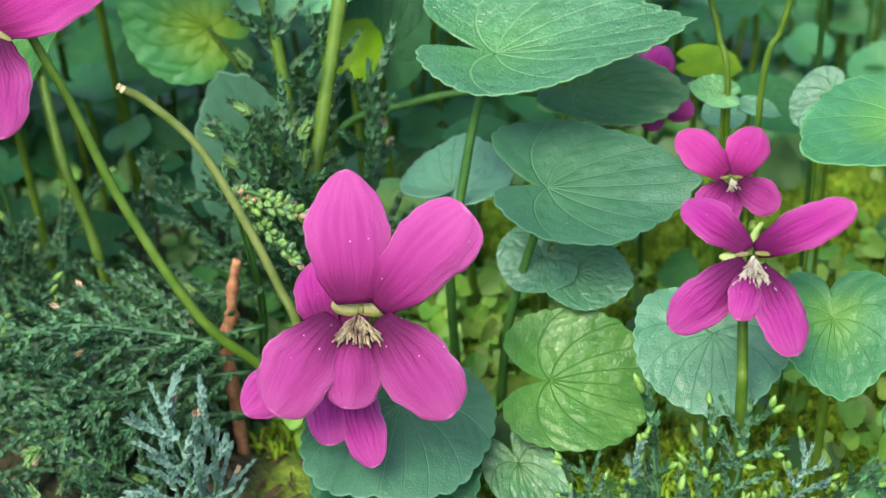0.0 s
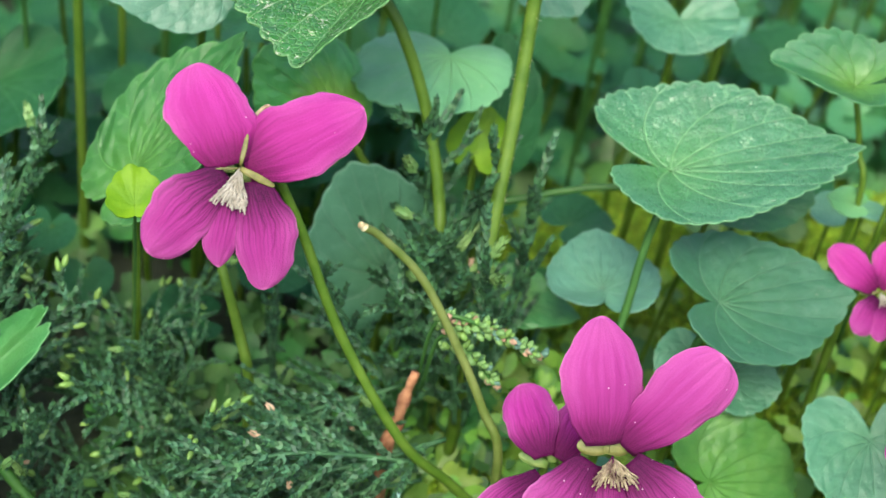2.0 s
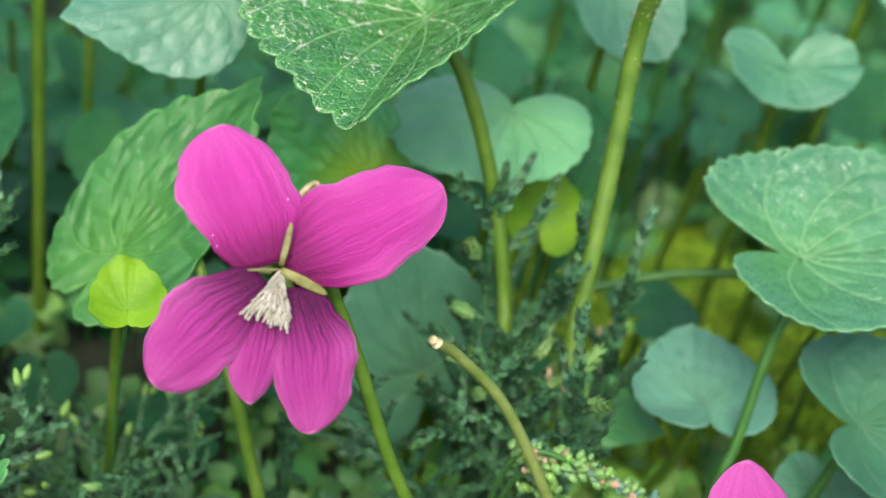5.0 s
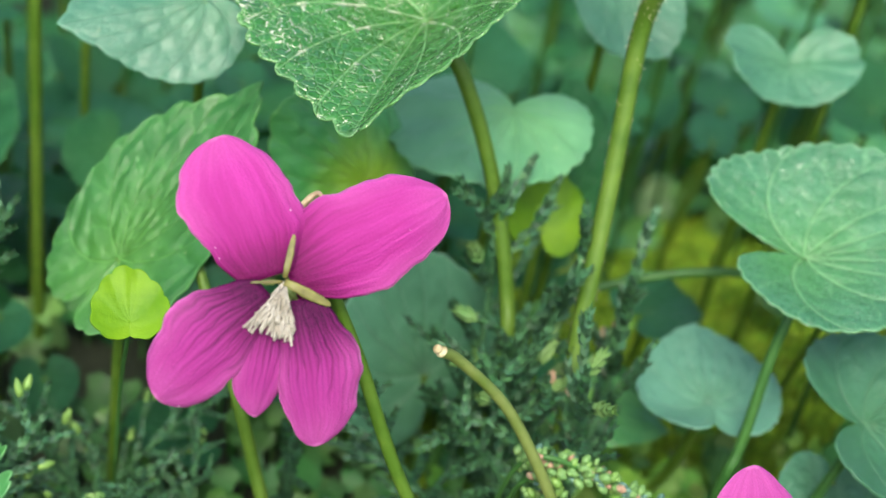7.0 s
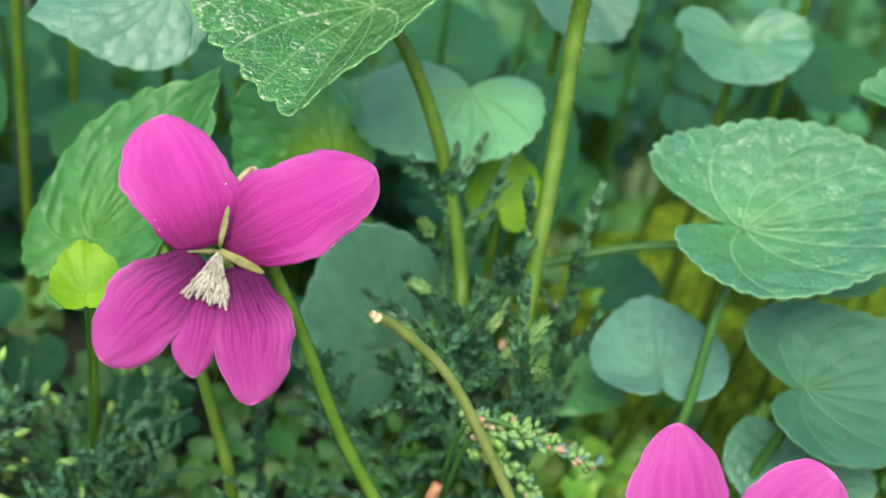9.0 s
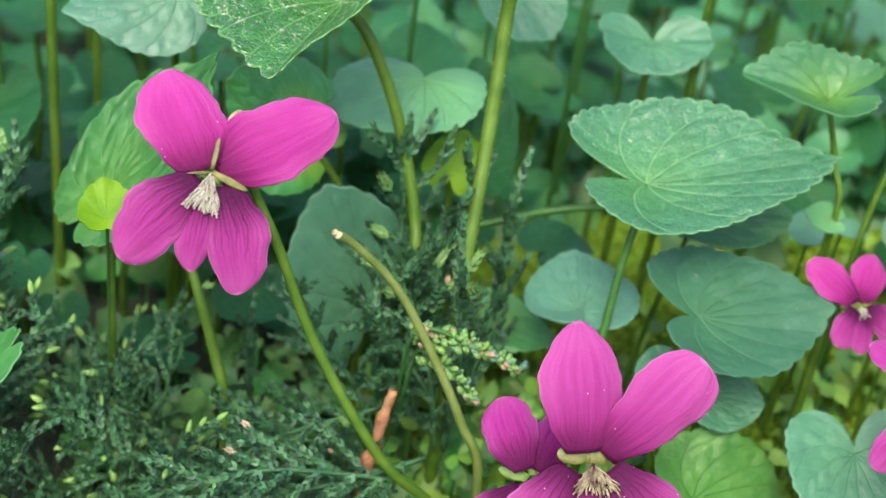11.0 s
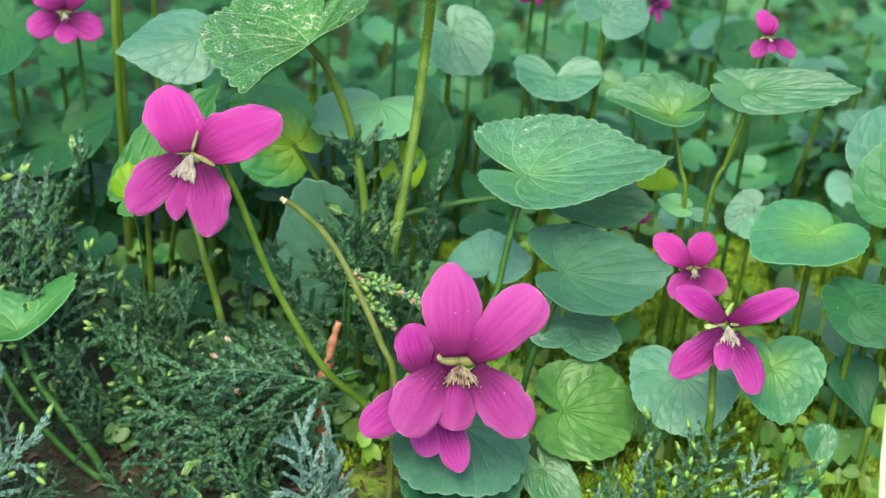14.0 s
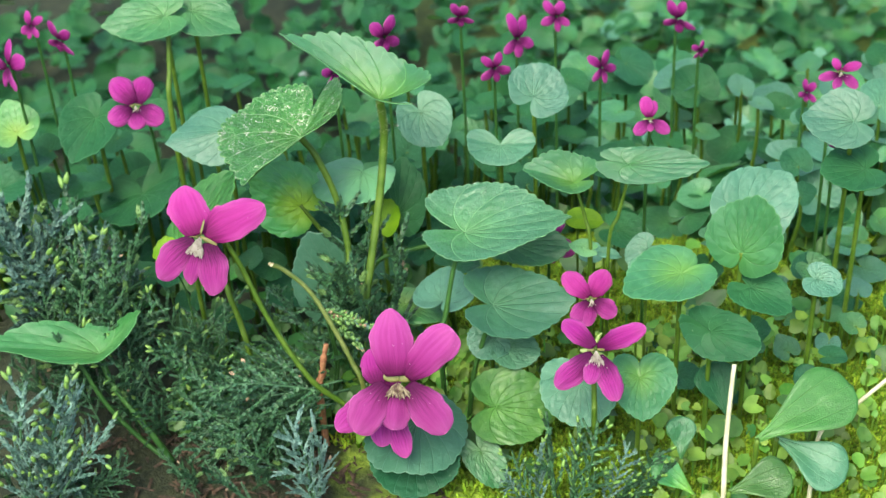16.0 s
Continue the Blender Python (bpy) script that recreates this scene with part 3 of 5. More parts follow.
violet_leaf((12.16, -0.25, 4.06), (12.68, -0.51, 3.93), (0.0, -0.45, 0.89), 0.8, LEAF_BLUE, blunt=0.8)
violet_leaf((13.16, 1.84, 6.41), (12.1, 2.1, 6.45), (-0.1, -0.48, 0.87), 1.4, LEAF_BLUE, blunt=0.3)
violet_leaf((13.4, 1.48, 5.46), (12.45, 1.39, 5.45), (0.0, -0.2, 1.0), 1.4, LEAF_DARK, blunt=0.4)
violet_leaf((7.48, 1.9, 5.3), (6.43, 2.2, 5.6), (-0.1, -0.35, 0.93), 1.15, LEAF_TALL, "young green violet leaf curling open from a yellow heart", cup=0.3, fold=0.5, lobe=1.0, cone=(1.0, 0.9), back=0.5, tooth=0.06,
            stalk=[(7.58, 1.82, 5.0), (7.7, 1.7, 4.5), (7.8, 1.5, 3.7)], r=(0.034, 0.042))
violet_leaf((8.57, 1.44, 5.98), (10.14, 0.85, 6.36), (-0.14, -0.35, 0.93), 0.95, LEAF, "green pointed violet leaf, level", blunt=0.02, lobe=0.94, cup=0.09, fold=0.22, fold_r=-0.23, droop=0.1, back=0.49, sinus=-0.014, slim=0.82,
            cone=(0.01, 0.35), form=17, stalk=[(8.52, 1.47, 5.5), (8.36, 1.46, 4.7), (8.16, 1.4, 3.9)], r=(0.034, 0.042))
violet_leaf((8.1, 1.75, 3.5), (8.5, 1.7, 3.4), (-0.1, -0.5, 0.86), 0.3, LEAF_PALE, "small pale young violet leaf, folded", fold=0.5, r=(0.02, 0.03))
violet_leaf((8.72, 0.85, 3.85), (8.48, 0.75, 3.75), (0.0, -0.6, 0.8), 0.34, LEAF_PALE, "small pale round young violet leaf", blunt=1.0, r=(0.02, 0.03))
violet_leaf((9.0, 1.5, 3.75), (8.5, 1.4, 3.45), (0.0, -0.5, 0.86), 0.75, LEAF_BLUE, "pale blue-green violet leaf near the moss", blunt=0.8, r=(0.025, 0.035))
violet_leaf((7.75, 1.5, 3.85), (7.3, 1.5, 4.0), (-0.2, -0.6, 0.76), 0.4, LEAF_FRESH_SHEEN, "small pale young violet leaf", blunt=0.4, r=(0.02, 0.03))
violet_leaf((7.95, 2.17, 3.2), (7.55, 2.1, 3.2), (0.0, -0.5, 0.86), 0.5, LEAF_PALE, "small pale blue-green violet leaf", blunt=0.9, r=(0.02, 0.03))
violet_leaf((7.72, 3.4, 3.2), (8.35, 3.3, 3.15), (-0.1, -0.3, 0.95), 0.6, LOBE, "olive-yellow young violet leaf, level", blunt=0.5, r=(0.025, 0.035))
violet_leaf((6.09, 3.97, 4.9), (6.04, 3.4, 4.72), (0.0, -0.3, 0.95), 1.55, LEAF_BLUE, blunt=1.0, lobe=1.4, sinus=0.04, back=0.5)
violet_leaf((6.86, 4.18, 5.99), (7.41, 4.79, 6.38), (0.1, -0.6, 0.8), 1.4, LEAF_BLUE, blunt=0.8)
# left-hand clump
violet_leaf((-3.14, 6.54, 4.64), (-3.66, 5.43, 4.17), (-0.06, -0.81, 0.59), 1.51, LEAF_DARK, blunt=0.1, lobe=1.09, cup=0.11, fold=0.49, fold_r=0.09, droop=0.09, back=0.06, sinus=-0.08, slim=1.05, cone=(0.06, 0.03), form=20)
violet_leaf((-2.33, 6.24, 2.63), (-2.3, 5.08, 2.63), (-0.18, -0.44, 0.88), 2.42, LEAF_DARK, blunt=0.71, lobe=1.27, cup=0.12, fold=0.09, fold_r=-0.24, droop=0.05, back=0.43, slim=0.89, cone=(0.35, 0.32), form=21)
violet_leaf((-5.11, 6.85, 4.21), (-5.41, 7.59, 4.62), (0.0, -0.5, 0.87), 1.3, LEAF_YOUNG)
violet_leaf((0.14, 4.28, 5.57), (-1.17, 4.13, 5.41), (-0.38, -0.5, 0.78), 1.54, LEAF_BLUE, "pale blue-green pointed violet leaf, out behind the flower", blunt=0.0, lobe=0.65, cup=0.07, fold=-0.21, fold_r=-0.23, droop=0.08, back=-0.14,
            slim=0.97, cone=(0.05, 0.02), form=26)
violet_leaf((-0.76, 2.63, 3.97), (0.47, 3.28, 5.46), (-0.83, -0.38, 0.4), 1.64, LEAF_QUILTED, "large quilted green violet leaf behind the tall flower", cup=0.16, fold=0.12, fold_r=-0.09, droop=0.11, lobe=0.83, back=0.2, sinus=-0.032,
            slim=0.93, cone=(-0.13, 0.16), teeth=26, tooth=0.06, detail=1.3, form=27)
violet_leaf((-0.92, 0.86, 4.86), (-0.88, 1.26, 5.12), (-0.1, -0.55, 0.83), 0.62, LOBE, "small yellow-green leaf lobe curled in the light", blunt=1.2, cup=0.3, wave=0.1, teeth=13, tooth=0.07, lobe=0.5, sinus=-0.12, stalk_mat=STALK_DARK, r=(0.018, 0.02),
            stalk=[(-0.9, 1.15, 4.3), (-0.85, 1.8, 3.0)], lean=(0.0, 0.4))
violet_leaf((1.64, 3.46, 4.05), (0.58, 3.37, 5.06), (-0.03, -0.92, 0.4), 1.75, LEAF_HEART, "quilted green violet leaf with a yellow base", blunt=0.48, lobe=0.74, cup=0.04, fold=0.14, fold_r=-0.66, droop=0.07, back=0.03,
            sinus=-0.024, cone=(0.1, 0.25), form=29, detail=1.3, stalk=[(2.1, 3.3, 3.3), (2.5, 3.12, 2.5)])
violet_leaf((3.05, 3.66, 4.66), (2.43, 2.68, 4.41), (-0.18, -0.41, 0.9), 2.48, LEAF_FRESH_SHEEN, "pale round violet leaf with a deep notch", blunt=1.05, lobe=1.1, cup=0.02, fold=0.12, fold_r=-0.32, droop=0.14, back=-0.38,
            sinus=0.076, slim=0.68, cone=(0.06, -0.02), form=30, detail=1.3)
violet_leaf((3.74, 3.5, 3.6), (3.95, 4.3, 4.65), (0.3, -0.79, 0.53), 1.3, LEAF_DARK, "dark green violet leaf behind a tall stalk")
violet_leaf((3.41, 3.15, 3.62), (3.64, 3.52, 4.05), (-0.2, -0.75, 0.6), 0.8, LOBE, "bright yellow-green young violet leaf in shade", blunt=0.7, cup=0.3, teeth=14)
violet_leaf((4.4, 4.82, 5.35), (4.85, 4.11, 4.82), (0.0, -0.6, 0.8), 1.3, LEAF_BLUE, blunt=0.7)
violet_leaf((4.61, 1.24, 2.92), (4.85, 2.23, 3.03), (-0.09, -0.78, 0.62), 1.41, LEAF_PALE, "pale blue-green violet leaf in shade", blunt=0.93, lobe=1.02, cup=0.07, fold=-0.26, fold_r=0.31, droop=0.01, back=0.39, sinus=-0.056,
            cone=(0.23, -0.13), form=32, lean=(0.2, 1.2))
violet_leaf((3.81, 2.26, 2.0), (4.66, 1.89, 1.83), (0.0, -0.41, 0.91), 0.9, LEAF_YOUNG)
violet_leaf((5.59, 0.38, 2.49), (5.15, 0.05, 2.3), (0.0, -0.41, 0.91), 1.0, LEAF_BLUE, blunt=0.8)
violet_leaf((5.93, 0.18, 2.4), (6.62, -0.04, 2.3), (0.0, -0.41, 0.91), 1.05, LEAF_BLUE, blunt=0.8)
violet_leaf((-2.76, 0.88, 2.35), (-5.39, 0.83, 2.97), (0.13, 0.21, 0.97), 1.56, LEAF, "green violet leaf with an upturned rim and a torn edge", blunt=0.01, lobe=0.77, cup=0.12, fold=-0.06, fold_r=0.49, droop=0.07, back=1.06,
            sinus=0.038, slim=0.78, cone=(1.23, 0.59), form=40, bites=((-72, 5, 0.16), (-98, 5, 0.2)), tooth=0.05,
            stalk=[(-2.5, 0.5, 1.7), (-1.78, -0.08, 0.8), (-1.45, -0.2, 0.1)], r=(0.06, 0.075), stalk_mat=STALK_DARK, detail=1.6)
violet_leaf((5.19, -1.38, 0.95), (5.6, -2.06, 0.44), (0.0, -0.6, 0.8), 0.85, LEAF, blunt=0.8)
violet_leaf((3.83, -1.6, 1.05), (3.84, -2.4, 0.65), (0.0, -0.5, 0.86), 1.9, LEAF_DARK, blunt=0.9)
violet_leaf((-1.2, 6.79, 7.07), (-2.56, 6.7, 6.93), (-0.1, -0.4, 0.91), 1.4, LEAF)
violet_leaf((-0.6, 7.11, 6.98), (0.5, 6.57, 6.63), (0.1, -0.4, 0.91), 1.3, LEAF)
violet_leaf((2.35, 2.85, 2.0), (1.75, 3.0, 3.75), (-0.15, -0.72, 0.68), 1.9, LEAF_PALE, "blue-green violet leaf in shade behind juniper", blunt=0.5)
violet_leaf((6.2, 1.95, 3.78), (7.5, 1.85, 3.62), (-0.1, -0.45, 0.88), 1.15, LEAF, "shaded green violet leaf in front of a flower", blunt=0.6, lean=(-0.4, 0.3), r=(0.03, 0.04))


# ---- spoon-shaped leaves low on the right ----
def spoon_leaf(base, tip, normal, width, mat, label="green spoon-shaped leaf of a low ground plant"):
    L, x, y, z = frame_of(base, tip, normal)
    rows, cols = 26, 11
    verts, uv, ring = [], [], []
    for i in range(rows):
        s = i / (rows - 1)
        half = 0.5 * width * (0.1 + 0.9 * math.sin(math.pi * s ** 2.1 * 0.97) ** 0.75) * (1 if s < 1 else 0.15)
        for j in range(cols):
            t = 2 * j / (cols - 1) - 1
            verts.append(x * (s * L) + y * (t * half) + z * (0.12 * abs(t) * half * 2 - 0.14 * L * (s - 0.5) ** 2 + 0.03 * math.sin(9 * s + 2 * t)))
            uv.append((s, t * half / L * 1.2))
            ring.append((abs(t), 0.0))
    leaf = thing("spoon_leaf", base, label, "leaf", "spoon-shaped leaves")
    part("blade", mesh_of("blade", verts, grid_faces(rows, cols), mat, uv, ring=ring), leaf, thick=0.02)
    g = to_ground(base, (-0.2, -0.1))
    tv, tf = tube_data([Vector((0, 0, 0)), (Vector(g) - Vector(base)) * 0.5 + Vector((0.05, 0, 0.05)), Vector(g) - Vector(base)], 0.05, 0.07)
    part("stalk", mesh_of("stalk", tv, tf, STALK), leaf)


spoon_leaf((10.59, -2.82, 2.23), (12.61, -1.95, 2.72), (0.0, -0.5, 0.87), 1.3, LEAF_SPOON, "large green spoon-shaped leaf with a fine net of veins")
spoon_leaf((11.11, -2.32, 1.74), (12.33, -3.15, 1.28), (0.0, -0.5, 0.87), 1.05, LEAF_BLUE)
spoon_leaf((9.97, -3.43, 1.46), (11.23, -3.2, 1.59), (0.0, -0.5, 0.87), 0.9, LEAF_SPOON)
spoon_leaf((9.18, -2.52, 1.52), (9.23, -1.92, 2.11), (0.0, -0.71, 0.71), 0.62, LEAF)
spoon_leaf((9.4, -2.9, 0.9), (8.6, -2.5, 1.5), (0.0, -0.6, 0.8), 0.6, LEAF_YOUNG)
spoon_leaf((10.3, -1.5, 1.6), (10.0, -0.7, 2.4), (0.0, -0.7, 0.7), 0.9, LEAF_DARK)
spoon_leaf((12.2, -1.2, 1.2), (12.0, -0.5, 2.0), (0.0, -0.7, 0.7), 0.6, LEAF_DARK)


# ---- stalks ----
def stalk_thing(name, points, r0, r1, mat, label, category, lumps=0.0, reach=True):
    b = Vector(points[0])
    pts = points + ([to_ground(points[-1])] if reach and points[-1][2] > 0.25 else [])
    root = thing(name, points[0], label, category)
    tv, tf = tube_data([Vector(p) - b for p in pts], r0, r1, 10, 8, lumps, len(points))
    part("stem", mesh_of("stem", tv, tf, mat), root)
    return root


cut = stalk_thing("cut_stalk", [(1.27, -0.02, 5.18), (1.5, 0.06, 4.95), (1.96, -0.02, 4.43), (2.37, -0.3, 3.67), (2.68, -0.56, 2.96), (2.89, -0.79, 2.29)],
                  0.043, 0.056, STALK_BROWN, "olive-green flower stalk that has lost its flower", "stalk")
tv, tf = tube_data([Vector((-0.035, -0.01, 0.035)), Vector((-0.005, 0, 0.005)), Vector((0.02, 0, -0.02))], 0.03, 0.046, 9, 3, 0.35, 2)
part("stub", mesh_of("stub", tv, tf, CUT_END), cut, "dry pale broken end")
stalk_thing("green_stalk", [(-0.2, 2.3, 4.3), (-0.05, 1.8, 3.9), (0.1, 1.39, 3.37), (0.26, 1.24, 2.69), (0.39, 1.01, 1.91)], 0.05, 0.07, STALK, "green leaf stalk rising through juniper", "stalk")
stalk_thing("green_stalk", [(-3.24, 0.83, 2.3), (-2.75, 0.45, 1.3), (-2.11, 0.15, 0.5), (-1.6, -0.1, 0.1)], 0.05, 0.06, STALK_DARK, "green leaf stalk rising through juniper", "stalk")
stalk_thing("dry_stalk", [(10.28, -1.73, 3.26), (10.17, -2.09, 2.77), (10.01, -2.68, 1.96), (9.88, -3.38, 1.03)], 0.045, 0.06, STRAW, "pale straw-coloured dry stalk, upright", "stalk")
stalk_thing("dry_stalk", [(13.9, -1.7, 3.1), (13.37, -1.89, 2.78), (12.53, -2.15, 2.18), (11.97, -2.3, 1.72), (11.68, -3.08, 0.45)], 0.04, 0.05, STRAW, "pale straw-coloured dry stalk, leaning", "stalk")
stalk_thing("green_stalk", [(-1.12, 6.79, 7.0), (-1.19, 6.3, 6.03), (-1.24, 5.81, 4.99)], 0.05, 0.07, STALK, "tall green leaf stalk", "stalk")
stalk_thing("green_stalk", [(5.9, 2.1, 3.6), (5.0, 2.4, 3.55), (4.1, 2.6, 3.3), (3.2, 2.65, 2.9), (2.6, 2.6, 1.3)], 0.045, 0.055, STALK_DARK, "slanting green stalk in shade", "stalk")
stalk_thing("twig", [(2.13, 0.26, 2.75), (2.02, 0.22, 2.3), (1.98, 0.2, 2.0), (1.87, 0.17, 1.57)], 0.06, 0.085, BARK_PEEL, "reddish-brown peeling juniper twig", "twig", 0.5)


# ---- flowers ----
def side_width(s, form):
    """Half width of a petal at s, from its foot (0) to its tip (1); form: half width, widest place, foot, fullness and roundness of the tip."""
    half, wide, foot, full, tip_round = form
    if s < wide:
        return half * (foot + (1 - foot) * math.sin(math.pi / 2 * s / wide))
    return half * max(0.0, 1 - ((s - wide) / (1 - wide)) ** full) ** tip_round


def petal_data(base, tip, forms, sweep, curl, seed, rows=22, cols=15):
    """base and tip in the flower's own plane (right, up, out); forms: of the two sides, as shares of the length."""
    rng = random.Random(seed)
    b, t = Vector(base), Vector(tip)
    L, x, y, z = frame_of(b, t, (0, 0, 1))
    ph, ph2 = rng.uniform(0, 6), rng.uniform(0, 6)
    verts, uv = [], []
    for i in range(rows):
        s = 1 - (1 - i / (rows - 1)) ** 2.0
        one, two = side_width(s, forms[0]) * L, side_width(s, forms[1]) * L
        for j in range(cols):
            v = 2 * j / (cols - 1) - 1
            q = abs(v)
            half = one if v > 0 else two
            out = sweep * L * math.sin(math.pi * s) - curl * half * v * v
            out += L * (0.03 * math.sin(5 * s + ph + 2.4 * v) + 0.016 * math.sin(11 * s * q + ph2)) * s * (1 - s) * 1.6
            out += 0.02 * L * math.sin(7 * v + ph) * s * (1 - s)
            edge = 1 + 0.04 * math.sin(13 * s + ph + v) + 0.02 * math.sin(27 * s + ph2 + 2 * v) + 0.012 * math.sin(49 * s + ph - v)
            verts.append(b + x * (s * L + 0.05 * half * math.sin(7 * v + ph2) * s) + y * (v * half * edge) + z * out)
            uv.append((s, v))
    return verts, grid_faces(rows, cols), uv


def strip(a, e, wide, rows=8, cols=5):
    return petal_data(a, e, ((wide, 0.5, 0.6, 2.0, 0.5), (wide, 0.5, 0.6, 2.0, 0.5)), 0.03, 0.15, 3, rows, cols)


def violet_flower(centre, normal, petals, stalk, label, mat=None, depth=0.18, hairs=70, sepals=True, hero=True, stalk_mat=None, r=(0.045, 0.065),
                  beard=((-0.1, -0.19), (0.1, -0.19)), pads=(((-0.02, 0.02), (-0.16, 0.02), 0.15), ((0.02, 0.02), (0.16, 0.0), 0.15)), spur=((0.03, 0.2, -0.2), (0.1, 0.34, -0.3), (0.17, 0.42, -0.28)), bristles=None, pad_mat=None, spur_mat=None, low=None, pad_out=(0.07, 0.045)):
    """petals: upper left, upper right, lower left, lower right, lip; each (base, tip, width or forms of both sides) in the flower's plane."""
    c, n = Vector(centre), Vector(normal).normalized()
    right = Vector((0, 0, 1)).cross(n).normalized()
    up = n.cross(right)
    flower = thing("violet_flower", centre, label, "flower", "magenta violet flowers")
    size = max(Vector(p[1]).length for p in petals)

    def lay(points):
        return [right * p[0] + up * p[1] + n * p[2] for p in points]

    names = ("upper_petal", "upper_petal", "side_petal", "side_petal", "lip_petal")
    for k, (base, tip, *form) in enumerate(petals):
        tilt = (-depth, -depth, depth * 0.4, depth * 0.4, depth * 0.7)[k] * size
        lift = (0.0, -0.03, 0.05, 0.05, 0.02)[k] * size
        end = tip if len(tip) == 3 else (*tip, lift + tilt)
        if len(form) == 1:
            h = 0.5 * form[0] / (Vector(end) - Vector((*base, lift))).length
            form = [(h, 0.52, 0.35, 2.0, 0.5), (h * 0.96, 0.56, 0.35, 2.2, 0.5)]
        v, f, uv = petal_data((*base, lift), end, form, (0.09, 0.09, 0.11, 0.11, 0.13)[k], (0.2, 0.24, 0.26, 0.26, 0.34)[k], k + int(size * 1000),
                              *((40, 25) if hero else (12, 9)))
        tone = (mat or PETAL) if k < 2 else (low or (PETAL_DEEP_LOW if mat or not sepals else PETAL_LOW))
        part(names[k], mesh_of(names[k], lay(v), f, tone, uv), flower, thick=0.01)
    # bearded throat: a white tongue and club-shaped bristles that fan out over the lip
    rng = random.Random(int(size * 991))
    verts, faces = [], []
    apex, p, q = Vector((0, 0, 0.07)), Vector((*beard[0], 0.1)), Vector((*beard[1], 0.1))
    for i in range(hairs):
        a, w = 0.08 + 0.92 * rng.random() ** 0.8, rng.random()
        foot = (apex.lerp(p.lerp(q, w), a * 0.8) + Vector((0, 0, 0.02 * (1 - a)))) * size
        way = (p.lerp(q, w) - apex).normalized() + Vector((rng.uniform(-0.25, 0.25), rng.uniform(-0.1, 0.25), rng.uniform(-0.1, 0.45)))
        end = foot + way * size * rng.uniform(0.05, 0.095)
        tv, tf = tube_data([foot, (foot + end) / 2 + Vector((0, 0, 0.012)) * size, end], 0.0042 * size, 0.0072 * size, 5, 2)
        k = len(verts)
        verts += tv
        faces += [tuple(g + k for g in f) for f in tf]
    if hairs:
        tv, tf, tu = petal_data(apex * size, p.lerp(q, 0.5) * size * 0.62, ((0.34, 0.92, 0.12, 3.0, 0.5), (0.36, 0.92, 0.12, 3.0, 0.5)), 0.05, 0.3, 5, 10, 9)
        throat = part("throat", mesh_of("throat", lay(tv), tf, low if bristles else BEARD, tu), flower, "throat under the beard")
        part("beard", mesh_of("beard", lay(verts), faces, bristles or BEARD), throat, "bristly beard in the throat")
        for a, e, wide in pads:
            tv, tf, tu = strip(Vector((*a, pad_out[0])) * size, Vector((*e, pad_out[1])) * size, wide)
            part("throat_pad", mesh_of("throat_pad", lay(tv), tf, pad_mat or THROAT, tu), throat, "yellow-green throat edge", thick=0.01)
    if sepals:
        for k, ang in enumerate((95, 170, 320)):
            d = Vector((math.cos(radians(ang)), math.sin(radians(ang)), 0))
            v, f, uv = strip(d * 0.03 * size + Vector((0, 0, -0.08 * size)), d * 0.26 * size + Vector((0, 0, -0.13 * size)), 0.2, 9, 5)
            part("sepal", mesh_of("sepal", lay(v), f, SEPAL, uv), flower, thick=0.012)
        tv, tf = tube_data([Vector(g) * size for g in spur], *((0.045 * size, 0.018 * size) if spur_mat else (0.022 * size, 0.012 * size)), 8, 4, 0.3)
        part("spur", mesh_of("spur", lay(tv), tf, spur_mat or SPUR), flower, "pale green spur" if spur_mat else "pale brownish spur tip")
    pts = [Vector(p) - c for p in stalk] + ([Vector(to_ground(stalk[-1])) - c] if stalk[-1][2] > 0.2 else [])
    tv, tf = tube_data(pts, *(r if hero else (0.03, 0.04)), 9)
    part("stalk", mesh_of("stalk", tv, tf, stalk_mat or (STALK if hero else STALK_DARK)), flower, "hooked green flower stalk")
    return flower


violet_flower((0, -0.02, 5.98), (-0.08, -0.76, 0.64),
    [((-0.09, 0.03), (-0.42, 1.01, -0.24), (0.41, 0.6, 0.42, 2.2, 0.5), (0.37, 0.32, 0.45, 1.5, 0.58)),
     ((0.05, 0.02), (1.2, 0.62, -0.2), (0.3, 0.36, 0.5, 2.2, 0.55), (0.28, 0.42, 0.45, 2.6, 0.5)),
     ((-0.08, -0.11), (-0.85, -0.81, -0.04), (0.23, 0.6, 0.25, 2.0, 0.5), (0.38, 0.48, 0.4, 1.8, 0.52)),
     ((0.08, -0.13), (0.24, -1.145, 0.0), (0.38, 0.48, 0.45, 2.0, 0.5), (0.2, 0.5, 0.45, 2.0, 0.5)),
     ((-0.05, -0.18), (-0.19, -0.93, 0.05), (0.2, 0.45, 0.5, 1.6, 0.6), (0.27, 0.66, 0.5, 1.5, 0.62))],
    [(0.1, 0.25, 6.05), (0.3, 0.22, 5.95), (0.5, 0.12, 5.5), (0.68, 0.05, 5.05), (1.11, -0.25, 3.89), (1.81, -0.64, 2.61), (2.46, -0.66, 1.85), (3.1, -0.7, 1.0), (3.6, -0.75, 0.1)],
    "open magenta violet flower, white-bearded, on a tall stalk", hairs=150, stalk_mat=STALK, beard=((-0.19, -0.22), (0.06, -0.32)),
    pads=(((-0.01, 0.0), (-0.17, -0.005), 0.06), ((0.0, 0.0), (0.24, -0.12), 0.1), ((0.0, 0.02), (0.05, 0.24), 0.08)), spur=((0.08, 0.3, -0.2), (0.13, 0.4, -0.19), (0.19, 0.455, -0.17), (0.22, 0.44, -0.17)))
